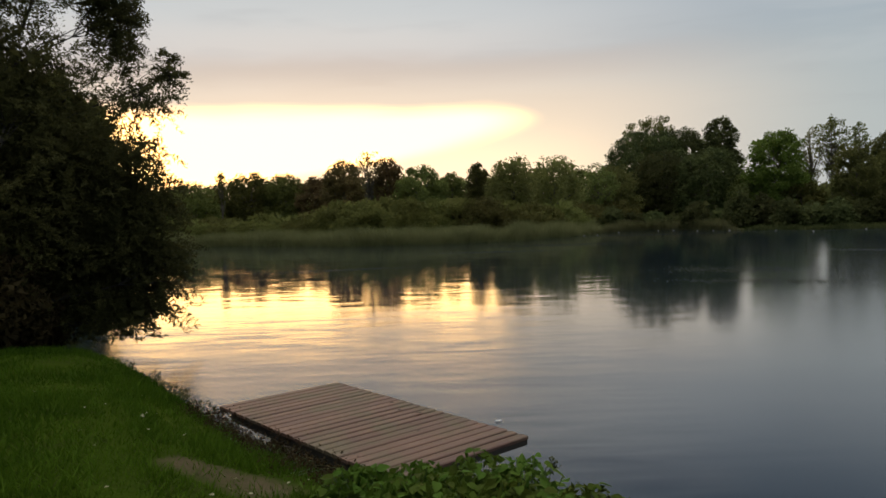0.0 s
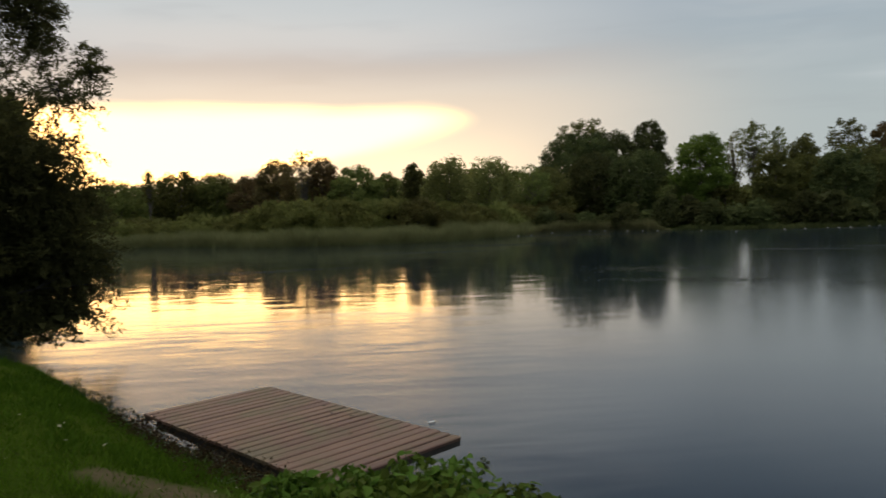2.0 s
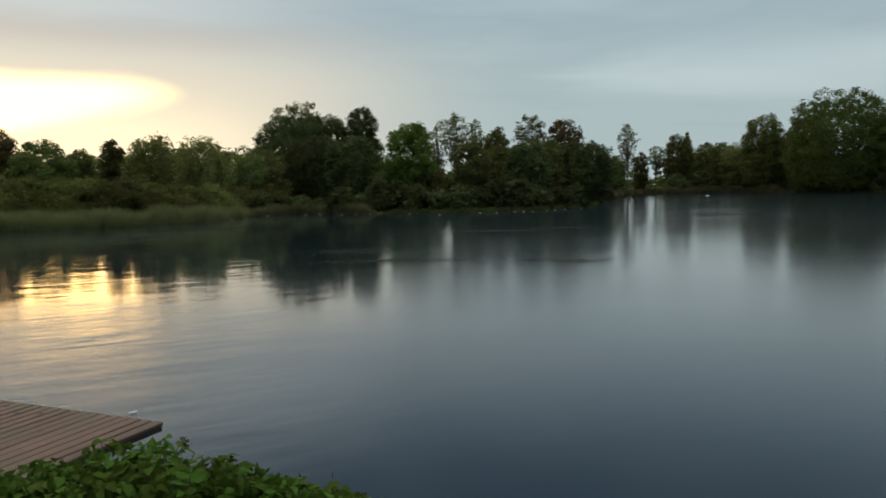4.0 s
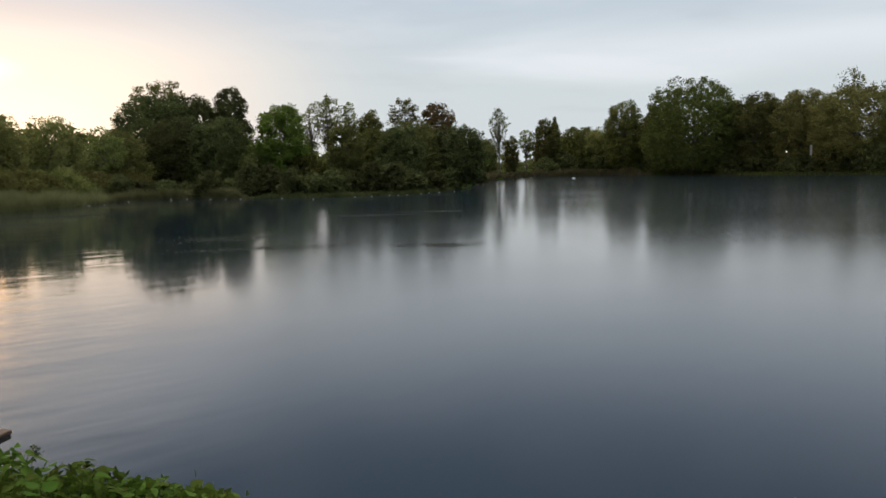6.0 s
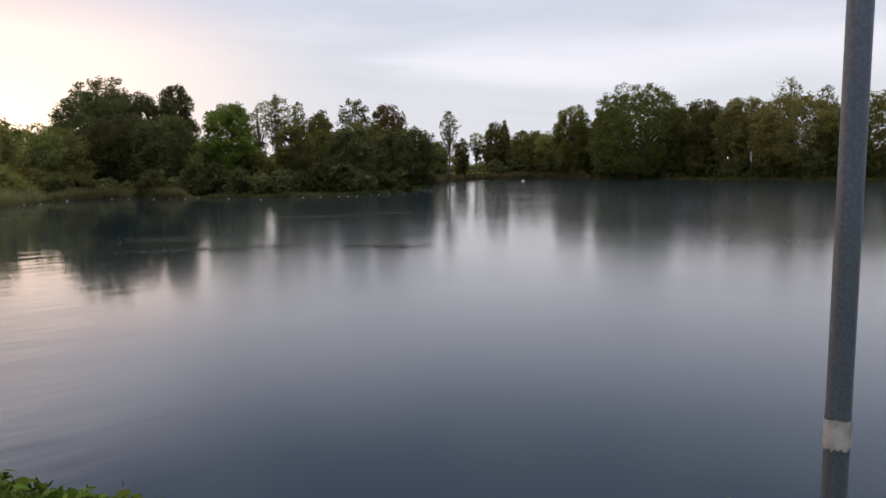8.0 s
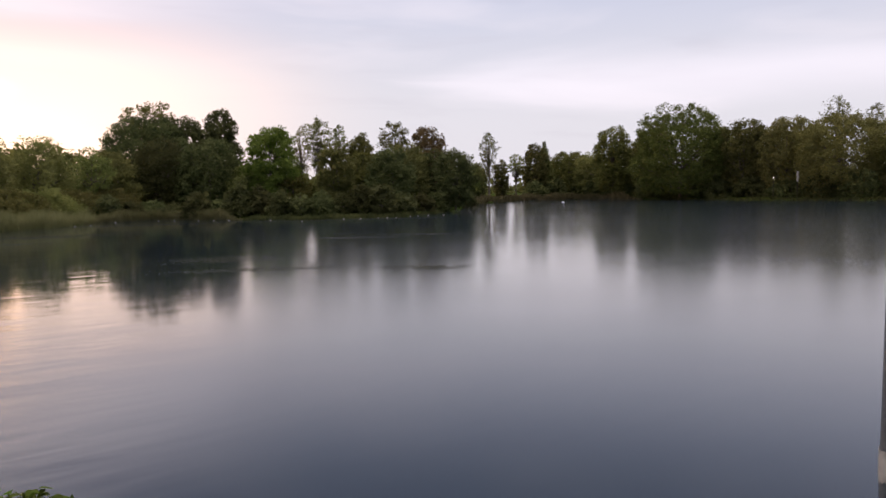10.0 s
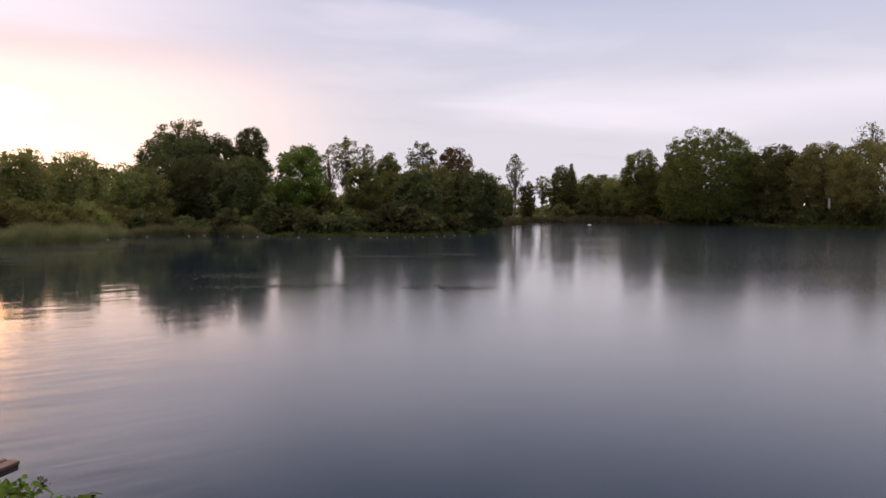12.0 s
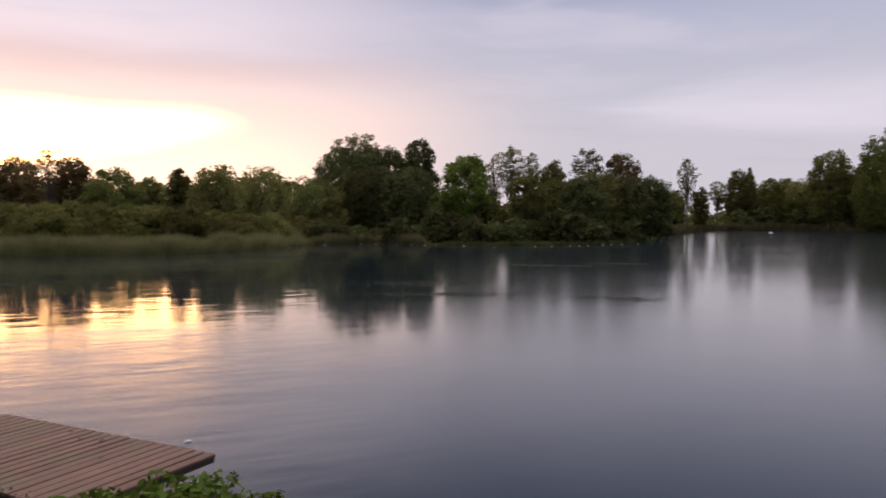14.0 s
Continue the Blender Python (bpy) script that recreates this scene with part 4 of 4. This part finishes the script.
def herb(x, y, h, wide, count, seed, size=0.12):
    rng = np.random.default_rng(seed)
    g = ground_z(x, y)
    holder = new("broadleaf_herb")
    holder.matrix_world = pose(x, y, g)
    for k in range(count):
        a, f = rng.uniform(0, 2 * np.pi), math.sqrt(rng.uniform(0, 1))
        tip = np.array([math.cos(a) * wide * f, math.sin(a) * wide * f, h * (1 - 0.55 * f * f) * rng.uniform(0.72, 1.04)])
        stem(holder, HERB_STEM, (tip[0] * 0.25, tip[1] * 0.25, -0.03), tip, 0.008)
        s = size * rng.uniform(0.6, 1.3)
        ob = new("leaf", HERB_LEAF)
        ob.parent = holder
        ob.matrix_basis = pose(*tip, rng.normal() * 20, rng.uniform(-18, 42), math.degrees(a) + rng.normal() * 70) @ Matrix.Scale(s, 4)
    low = rng.normal(size=(420, 3)) * np.array([wide * 0.55, wide * 0.55, 0])
    low[:, 2] = h * rng.uniform(0.1, 0.98, 420) * (1 - 0.5 * np.clip((low[:, 0] ** 2 + low[:, 1] ** 2) / wide ** 2, 0, 1))
    tagged(link("undergrowth", mesh_of("undergrowth", *leaves(rng, low, 0.085, 0.04)), LEAF["herb"], holder), kind="stuff")
    return tagged(holder, "bright green broad-leaved herb on the bank", "plant", "herbs on the bank")


HERBS = [(-0.62, 4.95, 0.30, 0.30), (-0.2, 4.9, 0.42, 0.32), (0.2, 4.9, 0.56, 0.34), (0.5, 4.8, 0.64, 0.32), (0.85, 4.55, 0.46, 0.34), (1.2, 4.3, 0.33, 0.32),
         (0.35, 4.4, 0.46, 0.34), (0.8, 4.1, 0.42, 0.34), (1.5, 3.95, 0.28, 0.26), (-0.35, 4.5, 0.32, 0.3), (0.0, 4.55, 0.40, 0.34), (0.05, 4.2, 0.36, 0.34),
         (0.5, 4.0, 0.40, 0.34), (1.15, 3.85, 0.36, 0.30), (3.3, 1.45, 0.45, 0.32), (3.6, 1.0, 0.56, 0.3), (3.45, 0.55, 0.44, 0.3)]
for k, (x, y, h, wd) in enumerate(HERBS):
    herb(x, y, h, wd, 84, 400 + k, 0.094)


# ---- weeds along the water's edge ----
def weed(p, seed, tall=0.15, lush=1, leaf=0.055, kind="near"):
    rng = np.random.default_rng(seed)
    g = ground_z(p.x, p.y)
    holder = new("weed")
    holder.matrix_world = pose(p.x, p.y, g - 0.02)
    tips = []
    for _ in range(7):
        tip = np.array([rng.normal() * 0.12, rng.normal() * 0.12, rng.uniform(0.25, 1.0) * tall])
        path = limb_path(rng, (0, 0, 0), tip, 0.03)
        stem(holder, HERB_STEM, (0, 0, 0), tip, 0.006)
        tips.append(path[2:].repeat(3 * lush, 0) + rng.normal(size=(9 * lush, 3)) * 0.02 * lush)
    link("foliage", mesh_of("foliage", *leaves(rng, np.concatenate(tips), leaf, leaf * 0.4)), LEAF[kind], holder)
    tagged(holder, "thin dark weed on the bank at the water's edge", "plant", "weeds along the water")


for k, a in enumerate(np.concatenate([np.linspace(-24.3, -17.3, 22), np.linspace(-17.1, -13.5, 9)])):
    spot = np.random.default_rng(500 + k).uniform(0.05, 0.3)
    weed(place(float(a), float(near_shore(a)) - spot), 500 + k, 0.20 if k % 5 == 2 else 0.11)
# lusher weeds under the landward edge of the jetty, leaves coloured darker for the shade
for k in range(34):
    spot = np.random.default_rng(560 + k).uniform(0, 1, 2)
    p = Vector((-2.49, 7.82)) + Vector((2.06, -2.41)) * (0.04 + 0.86 * (k + spot[0]) / 34) + Vector((-0.76, -0.65)) * (0.12 + 0.34 * spot[1])
    weed(Vector((p.x, p.y, 0)), 560 + k, 0.06, 3, 0.034, "shaded_red")


def drooping_stalk(x, y, tall):
    """A single bent stalk with a nodding dark seed head."""
    g = ground_z(x, y)
    holder = new("seeding_stalk")
    holder.matrix_world = pose(x, y, g - 0.02)
    t = np.linspace(0, 1, 9)
    path = np.stack([0.10 * t ** 3, 0 * t, tall * np.sin(t * 1.75) / math.sin(1.5708)], 1)
    link("stalk", mesh_of("stalk", *tube(path, np.linspace(0.005, 0.002, 9), 6), True), STEM, holder)
    rng = np.random.default_rng(41)
    head = path[-2] + np.array([0.012, 0, -0.03]) + rng.normal(size=(70, 3)) * np.array([0.014, 0.014, 0.03])
    link("seed_head", mesh_of("seed_head", *leaf_blades(rng, head, 0.03, 0.012, 0.5)), LEAF["bank"], holder, "nodding dark seed head")
    tagged(holder, "thin bent stalk with a nodding dark seed head", "plant")


drooping_stalk(0.62, 4.86, 0.66)


# ---- small things on and beyond the water ----
def blob(name, label, category, at, size, mat, seed, group=""):
    rng = np.random.default_rng(seed)
    bm = bmesh.new()
    bmesh.ops.create_icosphere(bm, subdivisions=2, radius=0.5)
    for v in bm.verts:
        v.co = Vector((v.co.x * size[0], v.co.y * size[1], v.co.z * size[2])) * (1 + 0.18 * noise.noise(v.co * 3 + Vector((seed, 0, 0))))
    ob = part(name, bm, mat)
    for f in ob.data.polygons:
        f.use_smooth = True
    ob.matrix_world = pose(*at, rz=float(rng.uniform(0, 360)))
    return tagged(ob, label, category, group)


PALE_MATT = plain_material("pale_matt", (0.22, 0.21, 0.18), (0.36, 0.34, 0.30), 6.0, 0.85)
FLOAT = plain_material("white_float", (0.75, 0.75, 0.74), (0.82, 0.82, 0.80), 5.0, 0.4)
# unidentified white specks on the water, built here as pale stones
for k, (a, d) in enumerate([(32.9, 71), (33.6, 71), (34.3, 71), (35.4, 74), (36.0, 75), (38.0, 78), (27.0, 66), (12.0, 68), (11.0, 67), (16.5, 76), (17.6, 76), (19.3, 73), (20.4, 72.5), (21.5, 72), (13.6, 74), (30.2, 69), (31.5, 69.5), (36.8, 76.5), (24.6, 70)]):
    blob("stone", "pale stone put in place of an unidentified white speck on the water", "stone", place(a, d, 0.03), (0.22, 0.15, 0.1), PALE_MATT, 600 + k, "pale stones in the shallows")


def buoy(az, d):
    holder = new("buoy")
    holder.matrix_world = pose(*place(az, d, 0))
    v, f = tube([(0, 0, -0.15), (0, 0, 0.0), (0, 0, 0.11), (0, 0, 0.16), (0, 0, 0.19)], [0.12, 0.30, 0.31, 0.2, 0.03], 16)
    link("float", mesh_of("float", v, f, True), FLOAT, holder)
    v, f = tube([(0, 0, 0.17), (0, 0, 0.24)], [0.03, 0.03], 8)
    link("eye", mesh_of("eye", v, f, True), STEEL, holder, "dull metal mooring eye")
    tagged(holder, "white buoy floating on the lake near the far shore", "buoy")


buoy(47.1, 150)


def far_lamp(az, d, z):
    m, n = material("lamp_glow")
    e = n.add("ShaderNodeEmission")
    e.inputs[0].default_value, e.inputs[1].default_value = (1.0, 0.93, 0.8, 1), 1.3
    finish(n, e.outputs[0])
    holder = new("street_lamp")
    holder.matrix_world = pose(*place(az, d, 0.3))
    v, f = tube([(0, 0, 0), (0, 0, z - 0.3)], [0.04, 0.03], 8)
    link("pole", mesh_of("pole", v, f, True), DARK_WOOD, holder, "dark lamp pole")
    v, f = tube([(0, 0, z - 0.3), (0, 0, z - 0.2), (0, 0, z), (0, 0, z + 0.08)], [0.04, 0.045, 0.05, 0.02], 12)
    link("globe", mesh_of("globe", v, f, True), m, holder, "small lit lamp globe")
    tagged(holder, "lit lamp among the trees on the far shore", "lamp")


far_lamp(62.1, 149.5, 4.1)


def far_sign(az, d):
    holder = new("sign")
    holder.matrix_world = pose(*place(az, d, 0.3), rz=-az)
    v, f = tube([(0, 0.06, 0), (0, 0.06, 2.6), (0, 0.06, 5.0)], [0.05, 0.05, 0.045], 8)
    link("pole", mesh_of("pole", v, f, True), DARK_WOOD, holder, "thin dark pole")
    bm = box(0.34, 0.05, 1.9, 0.015)
    bmesh.ops.translate(bm, vec=(0, -0.02, 4.2), verts=bm.verts)
    part("board", bm, PALE_MATT, holder, "narrow pale upright board")
    tagged(holder, "narrow pale sign on a thin dark pole by the far shore", "sign")


far_sign(63.65, 151.5)


def weed_mat(az, d, long, deep, count, seed):
    """Flat leaves of water weed drifting together, uneven and frayed, long across the bearing."""
    rng = np.random.default_rng(seed)
    u = rng.normal(size=count) * 0.42
    v = rng.normal(size=count) * 0.5
    keep = np.array([noise.noise(Vector((a * 2.3 * long, b * 2.6 * deep, seed))) > -0.25 for a, b in zip(u, v)])
    u, v = u[keep] * long, v[keep] * deep
    n = len(u)
    turn = rng.uniform(0, 6.283, n)
    size = rng.uniform(0.015, 0.045, n)
    ring = []
    for k in range(5):
        b = turn + k * 1.2566
        ring.append(np.stack([u + np.cos(b) * size, v + np.sin(b) * size * 0.8, np.full(n, 0.006) + 0.006 * np.sin(b * 2)], 1))
    verts = np.stack(ring, 1).reshape(-1, 3)
    i = np.arange(n)[:, None] * 5
    faces = np.concatenate([i + np.array([[0, 1, 2]]), i + np.array([[0, 2, 3]]), i + np.array([[0, 3, 4]])])
    ob = link("floating_weed", mesh_of("floating_weed", verts, faces), LEAF["pad"])
    ob.matrix_world = pose(*place(az, d, 0.0), rz=-az)
    tagged(ob, "thin drifting mat of olive-brown water weed on the lake", "water weed", kind="stuff")


MATS = [(24.4, 24.2, 3.4, 0.9, 420), (21.6, 28.6, 3.0, 1.6, 480), (36.6, 23.6, 1.9, 0.5, 240), (39.2, 23.4, 1.0, 0.35, 90), (57.6, 25.2, 4.2, 0.9, 170), (65.8, 27.4, 3.4, 1.1, 170),
        (31.2, 40.4, 4.0, 0.9, 520), (37.0, 42.8, 2.6, 0.8, 360), (48.8, 84.0, 6.0, 2.2, 420), (9.0, 50.5, 6.0, 2.4, 620), (4.0, 44.0, 5.0, 1.2, 420), (-8.5, 33.0, 4.0, 0.8, 380),
        (28.5, 68.0, 13.0, 0.5, 620), (34.8, 70.2, 6.0, 0.6, 380), (15.5, 66.0, 9.0, 1.2, 520)]
for k, (a, d, long, deep, count) in enumerate(MATS):
    weed_mat(a, d, long, max(deep, 0.8), count * 2, 820 + k)


def feather(x, y):
    """A curled white feather lying on the water."""
    t = np.linspace(0, 1, 9)
    wide = 0.016 * np.sin(np.pi * np.clip(t * 0.92 + 0.06, 0, 1)) ** 0.6
    rows = [np.stack([t * 0.08 - 0.04, wide * k, 0.006 + 0.012 * (t - 0.5) ** 2 + np.abs(k) * 0.006], 1) for k in (-1.0, 0.0, 1.0)]
    v = np.concatenate(rows)
    i = np.arange(8)
    f = np.concatenate([np.stack([i + 9 * r, i + 1 + 9 * r, i + 10 + 9 * r, i + 9 + 9 * r], 1) for r in (0, 1)])
    holder = new("feather")
    holder.matrix_world = pose(x, y, 0.002, rz=20)
    link("vane", mesh_of("vane", v, f, True), FLOAT, holder)
    link("quill", mesh_of("quill", *tube([(-0.055, 0, 0.010), (-0.02, 0, 0.007), (0.035, 0, 0.009)], [0.0018, 0.0018, 0.0006], 6), True), FLOAT, holder)
    tagged(holder, "small curled white feather floating beside the jetty", "feather")


feather(0.56, 8.11)


def fallen_leaf(x, y, seed):
    rng = np.random.default_rng(seed)
    ob = new("fallen_leaf", PALE_LEAF)
    ob.matrix_world = pose(x, y, ground_z(x, y) + 0.05, rng.normal() * 15, rng.normal() * 15, rng.uniform(0, 360)) @ Matrix.Scale(float(rng.uniform(0.02, 0.038)), 4)
    tagged(ob, "small pale fallen leaf lying on the grass", "leaf", "fallen leaves on the grass")


PALE_LEAF = herb_leaf_mesh()
PALE_LEAF.materials.append(plain_material("pale_dry_leaf", (0.16, 0.15, 0.08), (0.26, 0.24, 0.14), 3.0, 0.7))
rng = np.random.default_rng(88)
for k in range(26):
    a, r = rng.uniform(-30, -8), rng.uniform(4.4, 8.2)
    if r < near_shore(a) - 0.3:
        p = place(a, r)
        fallen_leaf(p.x, p.y, 700 + k)

# dark leaves left on the boards
DARK_LEAF = herb_leaf_mesh()
DARK_LEAF.materials.append(plain_material("dark_dry_leaf", (0.020, 0.016, 0.012), (0.045, 0.034, 0.022), 3.0, 0.8))
for k, (u, v) in enumerate([(0.42, 0.88), (0.52, 0.80), (0.60, 0.86), (0.74, 0.62)]):
    p = Vector((-1.35, 8.80)) + Vector((2.06, -2.41)).normalized() * 3.17 * u + Vector((-2.41, -2.06)).normalized() * 1.5 * (1 - v)
    ob = new("fallen_leaf", DARK_LEAF)
    ob.matrix_world = pose(p.x, p.y, 0.372, 8, -6, 70.0 * k) @ Matrix.Scale(0.05 + 0.008 * (k % 3), 4)
    tagged(ob, "small dark fallen leaf lying on the jetty boards", "leaf", "fallen leaves on the jetty")
